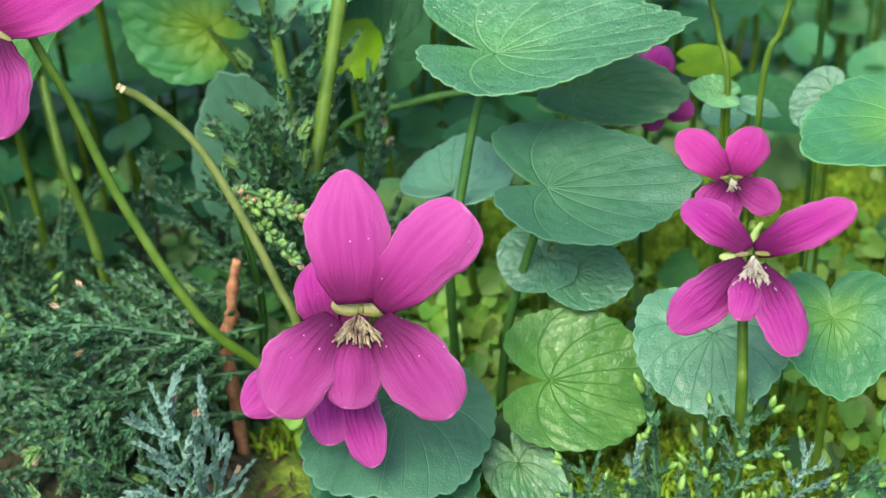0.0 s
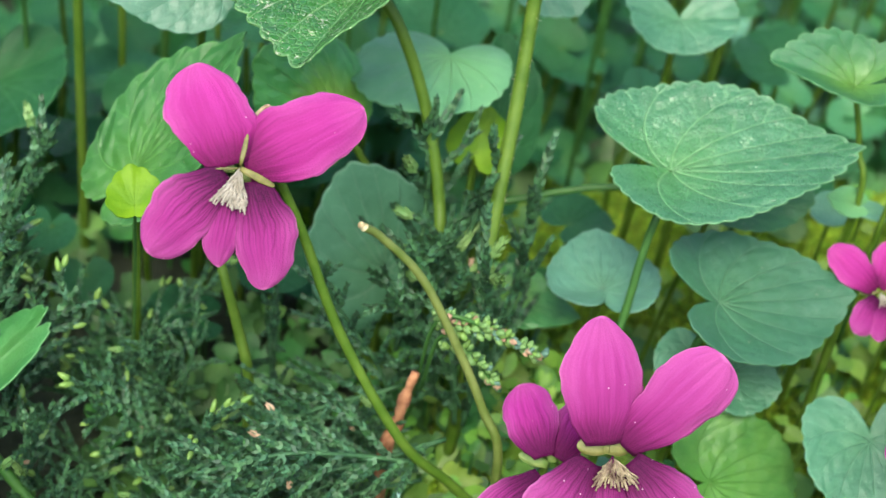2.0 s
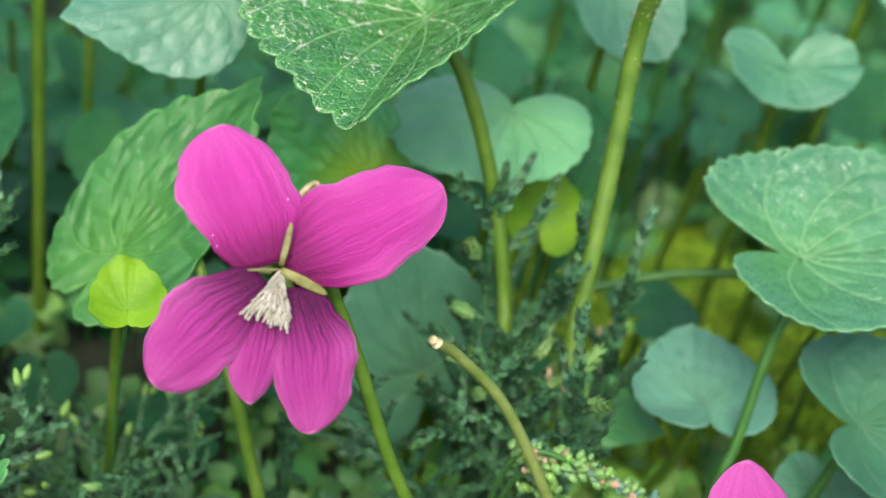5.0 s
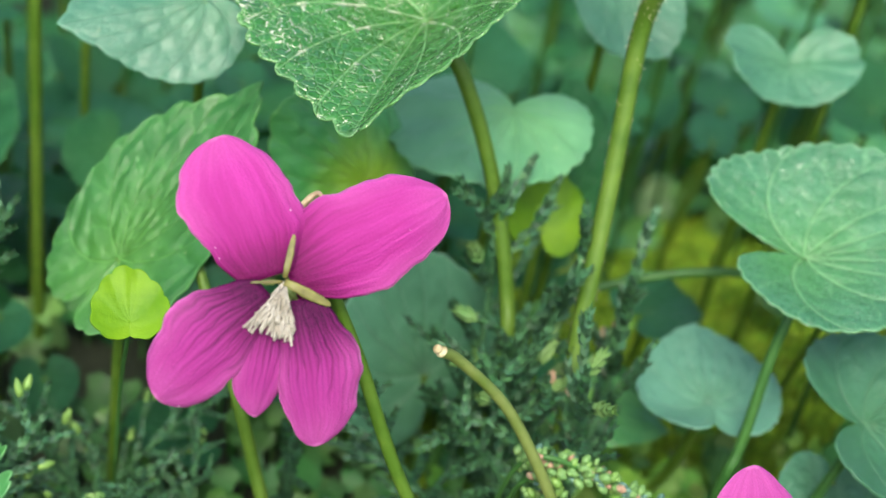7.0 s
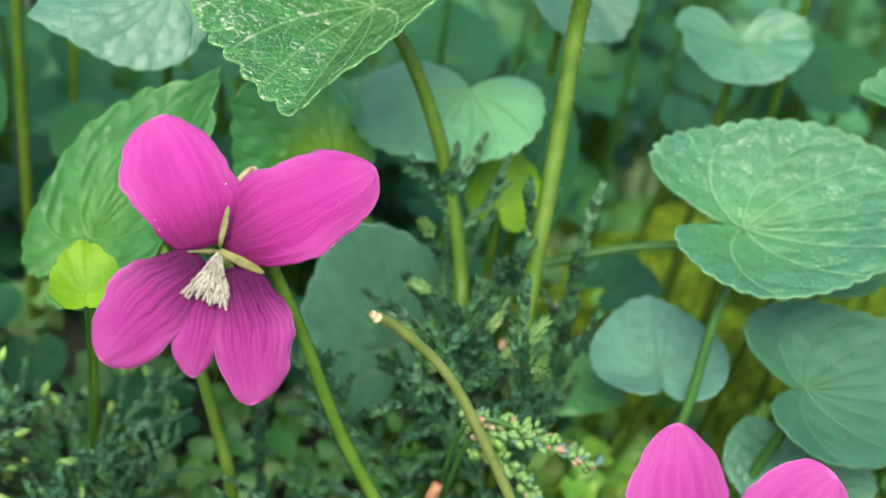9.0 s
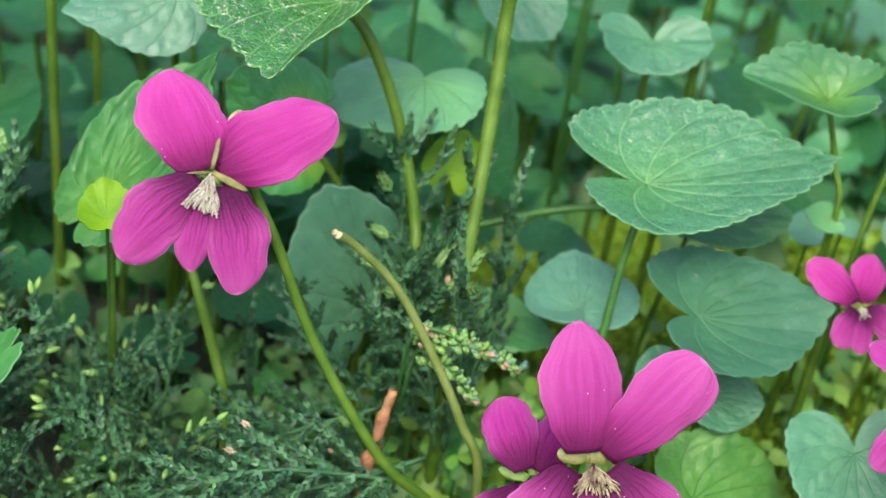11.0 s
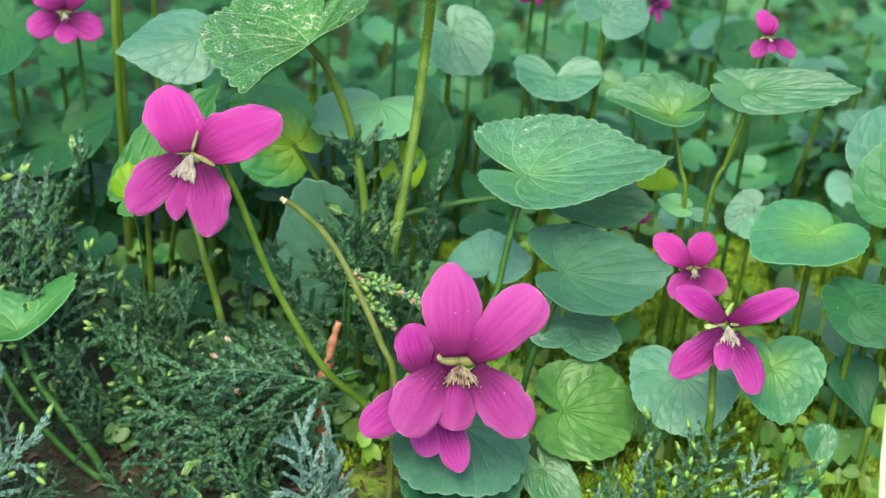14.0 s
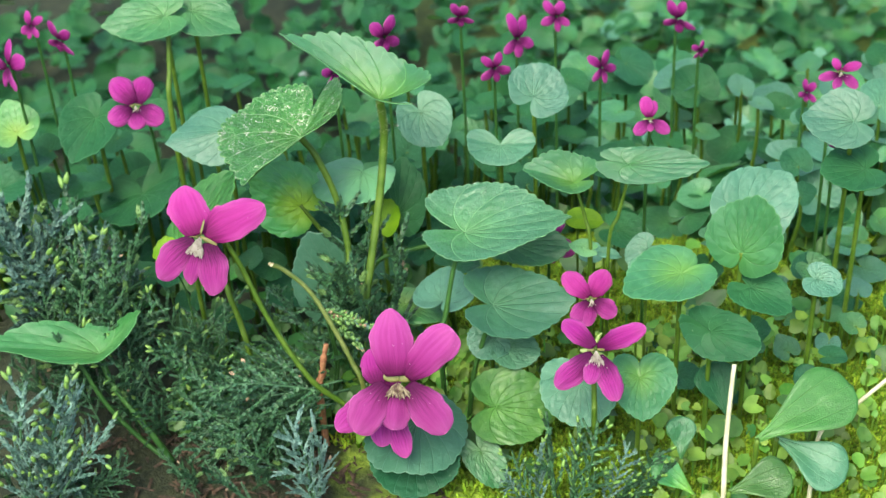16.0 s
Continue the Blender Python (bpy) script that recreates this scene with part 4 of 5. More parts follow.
violet_flower((3.65, -1.84, 3.5), (-0.05, -0.75, 0.65),
    [((-0.06, 0.1), (-0.12, 1.42, 0.16), (0.34, 0.52, 0.4, 1.5, 0.56), (0.33, 0.48, 0.4, 1.35, 0.6)),
     ((0.15, 0.08), (1.11, 0.97, 0.42), (0.27, 0.66, 0.4, 3.2, 0.42), (0.27, 0.68, 0.45, 3.2, 0.42)),
     ((-0.2, -0.07), (-0.83, -0.99, 0.12), (0.29, 0.6, 0.35, 2.2, 0.5), (0.39, 0.55, 0.35, 2.3, 0.5)),
     ((0.19, -0.07), (0.92, -1.02, 0.12), (0.32, 0.6, 0.35, 2.3, 0.5), (0.29, 0.55, 0.35, 2.0, 0.5)),
     ((-0.03, -0.12), (-0.1, -0.94, 0.1), (0.36, 0.62, 0.4, 2.6, 0.5), (0.36, 0.6, 0.4, 2.6, 0.5))],
    [(3.7, -1.5, 3.5), (3.75, -1.35, 3.2), (3.7, -1.3, 2.4), (3.6, -1.2, 1.4)], "large magenta violet flower with tall upper petals", PETAL_DUSTY, low=PETAL_DUSTY_LOW, depth=0.14, hairs=125, sepals=False,
    beard=((-0.2, -0.2), (0.18, -0.2)), pads=(((0.02, 0.045), (-0.2, 0.06), 0.3), ((-0.02, 0.045), (0.2, 0.05), 0.3)), bristles=BEARD_DULL, pad_mat=PAD_PALE, pad_out=(-0.06, -0.09))
violet_flower((3.3, -1.3, 2.75), (-0.25, -0.72, 0.62),
    [((-0.1, 0.1), (-0.45, 0.8), 0.6), ((0.05, 0.1), (0.35, 0.8), 0.5), ((-0.1, -0.1), (-0.8, -0.9), 0.58),
     ((0.2, -0.2), (0.72, -1.2), 0.5), ((0.0, -0.2), (0.22, -1.06), 0.56)],
    [(3.3, -1.1, 2.8), (3.35, -1.0, 2.4), (3.3, -0.95, 1.4)], "smaller magenta violet flower half hidden behind another", PETAL_DEEP, hairs=0)
violet_flower((7.52, -1.85, 3.96), (0.05, -0.71, 0.71),
    [((-0.02, 0.08), (-0.5, 0.68, -0.45), 0.42), ((0.05, 0.06), (0.94, 0.32, 0.5), 0.42), ((-0.07, -0.06), (-0.82, -0.6, -0.28), 0.5),
     ((0.04, -0.1), (0.29, -1.0, 0.08), 0.48), ((-0.02, -0.1), (-0.23, -0.62), 0.34)],
    [(7.58, -1.55, 4.1), (7.6, -1.4, 3.95), (7.52, -1.6, 3.2), (7.5, -1.85, 2.6), (7.49, -1.95, 2.2)], "deep magenta violet flower with spread, narrow upper petals", PETAL_DEEP, hairs=150, beard=((-0.26, -0.3), (0.16, -0.36)),
    spur=((0.02, 0.1, -0.1), (0.06, 0.2, -0.04), (0.1, 0.26, -0.02), (0.15, 0.3, -0.04)), spur_mat=SEPAL)
violet_flower((7.67, 0.31, 3.46), (0.05, -0.71, 0.71),
    [((-0.04, 0.05), (-0.48, 0.6), 0.46), ((0.03, 0.05), (0.43, 0.57), 0.48), ((-0.06, -0.05), (-0.44, -0.42), 0.38),
     ((0.05, -0.06), (0.46, -0.38), 0.42), ((-0.02, -0.08), (-0.16, -0.55), 0.3)],
    [(7.62, 0.5, 3.5), (7.66, 0.7, 3.55), (7.6, 0.75, 3.0), (7.55, 0.7, 2.0)], "magenta violet flower behind a darker one", hairs=30)
violet_flower((7.0, 2.6, 3.3), (0.1, -0.72, 0.68),
    [((-0.03, 0.06), (-0.2, 0.62), 0.42), ((0.04, 0.05), (0.36, 0.55), 0.42), ((-0.05, -0.05), (-0.5, -0.35), 0.4),
     ((0.05, -0.05), (0.5, -0.38), 0.4), ((0.0, -0.08), (0.0, -0.52), 0.34)],
    [(7.0, 2.8, 3.3), (7.05, 2.9, 3.0), (7.0, 2.9, 1.6)], "magenta violet flower mostly hidden by a dark leaf", PETAL_DEEP, hairs=12, hero=False)
violet_flower((-2.11, 6.27, 5.09), (0.1, -0.7, 0.7),
    [((-0.02, 0.08), (-0.44, 0.74), 0.58), ((0.06, 0.06), (0.3, 0.7), 0.55), ((-0.08, -0.05), (-0.62, -0.3), 0.5),
     ((0.07, -0.08), (0.58, -0.46), 0.52), ((-0.02, -0.1), (0.0, -0.56), 0.44)],
    [(-2.1, 6.5, 5.1), (-2.0, 6.6, 4.8), (-1.9, 6.6, 3.6)], "magenta violet flower over a heart-shaped leaf", PETAL_DEEP, hairs=20, hero=False)
violet_flower((9.12, 2.5, 6.34), (0.0, -0.71, 0.71),
    [((-0.02, 0.05), (-0.05, 0.5), 0.3), ((0.01, 0.05), (0.14, 0.4), 0.22), ((-0.03, -0.04), (-0.34, -0.3), 0.28),
     ((0.03, -0.04), (0.37, -0.31), 0.28), ((-0.01, -0.05), (-0.02, -0.26), 0.18)],
    [(9.12, 2.65, 6.3), (9.15, 2.7, 6.0), (9.1, 2.7, 4.5)], "small magenta violet flower farther back", hairs=10, hero=False)
violet_flower((13.58, 4.57, 5.85), (0.0, -0.71, 0.71),
    [((-0.02, 0.04), (-0.08, 0.34), 0.2), ((0.04, 0.04), (0.5, 0.18), 0.22), ((-0.05, -0.05), (-0.5, -0.12), 0.22),
     ((0.03, -0.07), (0.32, -0.38), 0.25), ((-0.01, -0.08), (-0.18, -0.38), 0.2)],
    [(13.6, 4.7, 5.8), (13.6, 4.8, 5.5), (13.5, 4.8, 4.0)], "small magenta violet flower farther back", hairs=10, hero=False)


# ---- juniper ----
def scale_shoot(length, radius, rng, taper=0.55):
    """A shoot clad in overlapping scales, in pairs turned crosswise; runs along +x."""
    verts, faces = [], []
    rows = max(5, int(length / (radius * 1.15)))
    for i in range(rows):
        s = i / rows
        r = radius * (1 - taper * s)
        for k in range(3):
            a = 2 * math.pi * k / 3 + (i % 2) * math.pi / 3 + rng.uniform(-0.15, 0.15)
            d, side = Vector((0, math.cos(a), math.sin(a))), Vector((0, -math.sin(a), math.cos(a)))
            o = Vector((s * length, 0, 0))
            reach = radius * rng.uniform(1.7, 2.3)
            b = len(verts)
            verts += [o + d * r * 0.2 - side * r * 0.8, o + d * r * 0.2 + side * r * 0.8, o + d * r * 1.05 + Vector((reach * 0.45, 0, 0)),
                      o + d * r * rng.uniform(0.85, 1.2) + Vector((reach, 0, 0)), o + d * r * 0.3 + side * r * 0.5 + Vector((reach * 0.55, 0, 0)),
                      o + d * r * 0.3 - side * r * 0.5 + Vector((reach * 0.55, 0, 0))]
            faces += [(b, b + 2, b + 1), (b, b + 5, b + 2), (b + 1, b + 2, b + 4), (b + 5, b + 3, b + 2), (b + 2, b + 3, b + 4)]
    return verts, faces


def place_shoot(data, at, way, verts, faces, roll):
    x = way.normalized()
    y = x.orthogonal().normalized()
    y = Matrix.Rotation(roll, 3, x) @ y
    z = x.cross(y)
    k = len(verts)
    verts += [at + x * v[0] + y * v[1] + z * v[2] for v in data[0]]
    faces += [tuple(q + k for q in f) for f in data[1]]


def sprig_meshes(seed, length=2.6, flat=0.5, dense=15, radius=0.043, fresh=0.4, bud=1.05):
    """One juniper sprig along +x with side shoots: axis, foliage, fresh tips and dry tips."""
    rng = random.Random(seed)
    axis = [Vector((length * s, 0.12 * length * math.sin(2.2 * s + seed) * s, 0.1 * length * math.sin(1.7 * s + 2 * seed) * s)) for s in (0, 0.33, 0.66, 1.0)]
    line = smooth_line(axis, 10)
    leaf_v, leaf_f, tip_v, tip_f, dry_v, dry_f = [], [], [], [], [], []
    for k in range(dense):
        s = 0.12 + 0.86 * k / dense
        p = line[min(int(s * (len(line) - 1)), len(line) - 2)]
        fwd = (line[min(int(s * (len(line) - 1)) + 1, len(line) - 1)] - p).normalized()
        ang = (k % 2) * math.pi + rng.uniform(-0.7, 0.7)
        out = Vector((0, math.cos(ang), math.sin(ang) * (1 - flat) + rng.uniform(-0.2, 0.2)))
        way = (fwd * rng.uniform(0.7, 1.2) + out * rng.uniform(0.7, 1.0)).normalized()
        ln = length * rng.uniform(0.22, 0.42) * (1.1 - 0.55 * s)
        place_shoot(scale_shoot(ln, radius, rng), p, way, leaf_v, leaf_f, rng.uniform(0, 6))
        tips = [(p + way * ln, way)]
        for j in range(rng.choice((0, 1, 1, 2))):
            q = p + way * ln * rng.uniform(0.3, 0.85)
            w2 = (way + Vector((rng.uniform(-0.3, 0.5), rng.uniform(-0.9, 0.9), rng.uniform(-0.6, 0.6)))).normalized()
            l2 = ln * rng.uniform(0.35, 0.6)
            place_shoot(scale_shoot(l2, radius * 0.9, rng), q, w2, leaf_v, leaf_f, rng.uniform(0, 6))
            tips.append((q + w2 * l2, w2))
        for q, w in tips:
            u = rng.random()
            if u < fresh and fresh > 0.3:
                long = radius * rng.uniform(2.0, 2.9)
                ev, ef = tube_data([q - w * long * 0.3, q, q + w * long * 0.45, q + w * long * 0.9], radius * 0.72, radius * 0.72, 6, 1)
                swell = (0.8, 1.1, 1.0, 0.3)
                k2 = len(tip_v)
                for i2, p2 in enumerate(ev):
                    o2 = (q - w * long * 0.3, q, q + w * long * 0.45, q + w * long * 0.9)[i2 // 6]
                    tip_v.append(o2 + (p2 - o2) * swell[i2 // 6])
                tip_f += [tuple(g2 + k2 for g2 in f2) for f2 in ef]
            elif u < fresh:
                place_shoot(scale_shoot(radius * rng.uniform(2.5, 4.5) * bud, radius * 1.05 * bud, rng, 0.5), q - w * radius, w, tip_v, tip_f, 0)
            elif u < fresh + 0.04:
                place_shoot(scale_shoot(radius * 1.4, radius * 0.62, rng, 0.4), q - w * radius, w, dry_v, dry_f, 0)
    place_shoot(scale_shoot(length * 0.3, radius * 1.1, rng), line[int(0.72 * len(line))], line[-1] - line[int(0.72 * len(line))], leaf_v, leaf_f, 0)
    tv, tf = tube_data(axis, radius * 0.5, radius * 0.4, 6, 8)
    return tv, tf, leaf_v, leaf_f, tip_v, tip_f, dry_v, dry_f


SPRIGS = []
for k in range(9):
    d = sprig_meshes(k + 3, dense=(11, 12, 10, 12, 13, 11, 12, 8, 9)[k], fresh=(0.18, 0.45, 0.1)[0 if k < 5 else 1 if k < 7 else 2], bud=1.05 if k < 5 else 1.0, radius=(0.058, 0.062, 0.056)[0 if k < 5 else 1 if k < 7 else 2])
    SPRIGS.append([mesh_of("twig", d[0], d[1], JUNIPER), mesh_of("foliage", d[2], d[3], JUNIPER, smooth=False),
                   mesh_of("foliage", d[2], d[3], JUNIPER_PALE, smooth=False), mesh_of("new_growth", d[4], d[5], JUNIPER_GREEN_BUD if k in (5, 6) else JUNIPER_TIP, smooth=k in (5, 6)),
                   mesh_of("dry_growth", d[6], d[7], JUNIPER_BUD, smooth=False), mesh_of("foliage", d[2], d[3], JUNIPER_SILVER, smooth=False)])


def juniper_sprig(base, tip, kind=0, pale=False, roll=0.0, fresh=True, label="dark blue-green juniper sprig with scale leaves"):
    L, x, y, z = frame_of(base, tip, (0.1, -0.5, 0.8))
    root = thing("juniper_sprig", base, label, "juniper sprig", "juniper sprigs")
    m = Matrix((x, y, z)).transposed().to_4x4()
    root.matrix_world = Matrix.Translation(Vector(base) * CM) @ m @ Matrix.Rotation(roll, 4, "X") @ Matrix.Scale(L / 2.6, 4)
    s = SPRIGS[kind]
    part("twig", s[0], root)
    part("foliage", s[5 if pale == 2 else 2 if pale else 1], root)
    if fresh:
        part("new_growth", s[3], root, "yellow-green growing tips")
    part("dry_growth", s[4], root, "pinkish dry tips")
    return root


rj = random.Random(11)


def thicket(number, xs, ys, zs, way_x, way_y, way_z, length, pale=0.0, fresh=0.5, budded=0.0):
    for k in range(number):
        p = Vector((rj.uniform(*xs), rj.uniform(*ys), rj.uniform(*zs)))
        way = Vector((rj.uniform(*way_x), rj.uniform(*way_y), rj.uniform(*way_z))).normalized() * rj.uniform(*length)
        t = p + way
        if -6 < t.x < -1.7 and -0.6 < t.y < 1.8 and t.z > 2.5:
            p.z -= t.z - 2.4
        juniper_sprig(p, p + way, rj.choice((5, 6)) if rj.random() < budded else rj.randrange(5), rj.random() < pale, rj.uniform(-1.2, 1.2), rj.random() < fresh)


# the thicket round the stalks of the tall flower
thicket(22, (-1.8, 1.6), (0.4, 2.4), (0.1, 1.2), (-1.0, 0.6), (-0.5, 0.2), (0.3, 1.1), (1.5, 2.5), 0.0, 0.7, 0.3)
# long fronds that lie to the left of the twig
thicket(17, (1.5, 2.5), (-0.6, 0.9), (0.5, 2.2), (-1.2, -0.8), (-0.35, 0.1), (-0.12, 0.35), (2.0, 3.0), 0.0, 0.3)
# fine upright shoots behind the cut stalk
thicket(9, (1.9, 3.3), (0.5, 1.7), (1.2, 2.0), (-0.5, 0.5), (-0.1, 0.4), (1.0, 1.4), (2.2, 3.3), 0.25, 0.6, 0.1)


def budded_shoot(base, tip, number, seed):
    """A shoot crowded with small round yellow-green buds."""
    rng = random.Random(seed)
    b, t = Vector(base), Vector(tip)
    mid = (b + t) / 2 + Vector((0, 0, 0.12))
    root = thing("juniper_sprig", base, "juniper shoot crowded with round yellow-green buds", "juniper sprig", "juniper sprigs")
    pts = [Vector((0, 0, 0)), mid - b, t - b]
    g = Vector((b[0] - 0.2, b[1] + 1.1, 0.3)) - b
    tv, tf = tube_data([g, g * 0.5 + Vector((0.1, 0, 0)), Vector((0, 0, 0)), mid - b, t - b], 0.025, 0.025, 7)
    part("twig", mesh_of("twig", tv, tf, STALK_DARK), root)
    line = smooth_line(pts, 20)
    for k in range(number):
        s = rng.random()
        a = rng.uniform(0, 6.28)
        out = rng.uniform(0.03, 0.14) * (1.1 - 0.6 * s)
        p = line[int(s * (len(line) - 1))] + Vector((rng.uniform(-0.05, 0.05), math.cos(a) * out, math.sin(a) * out))
        way = Vector((0.7, math.cos(a), math.sin(a)))
        me = rng.choice(BUDS if k % 3 else BUDS[:1])
        ob = part("bud", me, root)
        ob.matrix_basis = Matrix.Translation(p * CM) @ way.to_track_quat("Z", "Y").to_matrix().to_4x4() @ Matrix.Scale(rng.uniform(0.7, 1.3), 4)


def bud_mesh(mat):
    size = 0.042
    heights, widths = (-1.0, -0.3, 0.6, 1.2), (0.35, 0.8, 0.7, 0.22)
    verts = [(widths[i] * size * math.cos(k * math.pi / 3), widths[i] * size * math.sin(k * math.pi / 3), heights[i] * size) for i in range(4) for k in range(6)]
    faces = [(i * 6 + k, i * 6 + (k + 1) % 6, i * 6 + 6 + (k + 1) % 6, i * 6 + 6 + k) for i in range(3) for k in range(6)]
    return mesh_of("bud", verts, faces + [(5, 4, 3, 2, 1, 0), (18, 19, 20, 21, 22, 23)], mat)


BUDS = [bud_mesh(m) for m in (JUNIPER_TIP, JUNIPER_GREEN_BUD, JUNIPER_TIP, JUNIPER_TIP, JUNIPER, JUNIPER_PALE, JUNIPER_BUD)]
budded_shoot((2.25, 0.1, 3.7), (3.38, -0.3, 3.4), 190, 1)
budded_shoot((2.3, 0.1, 3.45), (2.9, -0.25, 3.0), 80, 2)
# low growth to the left
thicket(27, (-5.2, -2.0), (0.2, 3.6), (0.2, 2.0), (-0.6, 0.7), (-0.4, 0.4), (0.6, 1.3), (1.8, 2.8), 0.04, 0.5, 0.35)
thicket(9, (-1.2, 1.2), (-1.6, 0.2), (0.1, 0.5), (-1.0, 0.8), (-0.4, 0.4), (0.15, 0.6), (1.2, 2.0), 0.1, 0.3)
thicket(10, (-4.0, 1.4), (-2.6, -0.8), (0.0, 0.2), (-1.0, 0.8), (-0.3, 0.4), (0.1, 0.5), (1.4, 2.2), 0.2, 0.3)
# the tall pale bush behind the torn leaf
for k in range(24):
    s = rj.random()
    tip = Vector((-4.9 + 2.9 * s + rj.uniform(-0.3, 0.3), rj.uniform(2.4, 3.6), (4.3 + 1.1 * math.sin(math.pi * (0.15 + 0.85 * s) ** 1.0) - 1.5 * s) * rj.uniform(0.72, 1.0)))
    foot = Vector((-3.7 + rj.uniform(-0.9, 0.7), 3.1 + rj.uniform(-0.4, 0.4), 0.6 + rj.uniform(0.0, 1.4)))
    juniper_sprig(foot, tip, rj.choice((0, 1, 3, 4, 5, 6)), rj.random() < 0.75, rj.uniform(-1.2, 1.2), True, "tall blue-green juniper sprig with fine pale tips")
# pale sprigs in front
for k, (x, y, z) in enumerate(((1.25, -1.5, 2.35), (1.51, -1.62, 2.25), (1.75, -1.6, 2.25), (1.96, -1.67, 2.1), (1.44, -1.84, 1.87))):
    juniper_sprig((1.7 + 0.04 * (k % 3), -2.0 - 0.03 * k, 0.2), (x, y, z), 7 + k % 2, 2, 0.6 * k, False, "pale silvery juniper sprig with needle-like scales")
for k, (b, t) in enumerate((
        ((-4.11, -1.85, 0.55), (-4.07, -1.22, 3.31)),
        ((-3.71, -2.00, 0.68), (-3.47, -1.19, 3.34)),
        ((-3.71, -2.00, 0.68), (-2.64, -1.33, 3.16)),
        ((-3.71, -2.00, 0.68), (-2.29, -1.81, 2.55)),
        ((-4.11, -1.85, 0.55), (-3.81, -1.75, 2.63)),
        ((-3.71, -2.00, 0.68), (-3.04, -1.92, 2.41)),
        ((-4.11, -1.85, 0.55), (-4.29, -1.94, 2.39)))):
    juniper_sprig(b, t, 5 + k % 2, True, 0.8 * k, True, "pale blue-green juniper sprig tipped with yellow-green buds")
thicket(9, (-5.2, -2.8), (-1.7, -0.6), (0.0, 0.4), (-0.4, 0.5), (-0.2, 0.3), (0.8, 1.2), (1.2, 1.9), 0.5, 0.4)
# fresh sprigs low on the right
for k, (b, t) in enumerate((
        ((6.35, -2.76, 0.53), (5.77, -2.64, 1.97)),
        ((6.35, -2.76, 0.53), (6.17, -2.54, 2.10)),
        ((6.64, -2.77, 0.51), (6.71, -2.20, 2.54)),
        ((6.92, -2.78, 0.50), (7.19, -2.41, 2.27)),
        ((6.92, -2.78, 0.50), (7.74, -2.31, 2.40)),
        ((7.50, -2.80, 0.47), (8.29, -2.66, 1.95)),
        ((7.61, -2.81, 0.46), (8.69, -2.58, 2.06)),
        ((7.84, -2.82, 0.45), (9.11, -2.84, 1.73)),
        ((7.04, -2.79, 0.49), (7.30, -2.93, 1.60)),
        ((6.12, -2.75, 0.54), (5.46, -2.89, 1.65)),
        ((7.95, -2.82, 0.45), (8.47, -3.02, 1.50)))):
    juniper_sprig(b, t, 5 + k % 2, k % 4 == 1, k * 0.7, True, "blue-green juniper sprig with bright yellow-green tips")


# ---- far and low planting ----
def small_leaf_mesh(name, seed, mat, blunt):
    v, f, uv, ring = blade_data(1.0, 1.3, blunt, 1.1, 0.12, 0.1, 0.12, 0.1, 0.08, 22, 37, 6, seed)
    return mesh_of(name, v, f, mat, uv, ring=ring)


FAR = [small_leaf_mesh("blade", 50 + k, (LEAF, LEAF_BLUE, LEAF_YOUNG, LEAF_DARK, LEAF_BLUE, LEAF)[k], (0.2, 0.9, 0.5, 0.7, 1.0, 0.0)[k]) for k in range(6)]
sv, sf = tube_data([Vector((0, 0, 0)), Vector((0.05, 0.1, -1.2)), Vector((-0.05, 0.25, -2.6)), Vector((0.0, 0.3, -4.2))], 0.045, 0.06, 5, 3)
FAR_STALK = mesh_of("stalk", sv, sf, STALK)
rf = random.Random(5)


def far_leaf(x, y, z, size):
    """One leaf of the bed, on a stalk down to the ground."""
    root = thing("violet_leaf", (x, y, z), "green violet leaf in the bed farther back", "leaf", LEAF_GROUP)
    # mostly the dark blade left of x 8.5: shade put into the leaf colour
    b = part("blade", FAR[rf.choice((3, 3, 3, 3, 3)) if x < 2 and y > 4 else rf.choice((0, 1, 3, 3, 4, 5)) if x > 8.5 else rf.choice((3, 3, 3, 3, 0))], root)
    turn, tilt = rf.uniform(0, 6.28), rf.uniform(-0.1, 0.5)
    b.matrix_basis = Matrix.Rotation(tilt, 4, "X") @ Matrix.Rotation(rf.uniform(-0.25, 0.25), 4, "Y") @ Matrix.Rotation(turn, 4, "Z") @ Matrix.Scale(size, 4)
    s = part("stalk", FAR_STALK, root)
    s.scale = (1, 1, (z - ground_height(x, y) + 0.2) / 4.2)


made = 0
while made < 190:
    x, y = rf.uniform(-8, 17), rf.uniform(4.6, 12)
    if 4.8 < x < 12.5 and y < 8.5 and rf.random() < 0.8:
        continue
    h = rf.uniform(0.8, 3.4) + 0.35 * (y - 4.6)
    far_leaf(x, y, ground_height(x, y) + h, rf.uniform(0.45, 1.0))
    made += 1
for k in range(26):
    x, y = rf.uniform(9.5, 15), rf.uniform(-0.5, 4.5)
    far_leaf(x, y, rf.uniform(0.5, 2.0), rf.uniform(0.35, 0.7))
for k in range(12):
    x, y = rf.uniform(-1.5, 5), rf.uniform(2.6, 4.5)
    far_leaf(x, y, rf.uniform(0.8, 2.4), rf.uniform(0.5, 0.8))


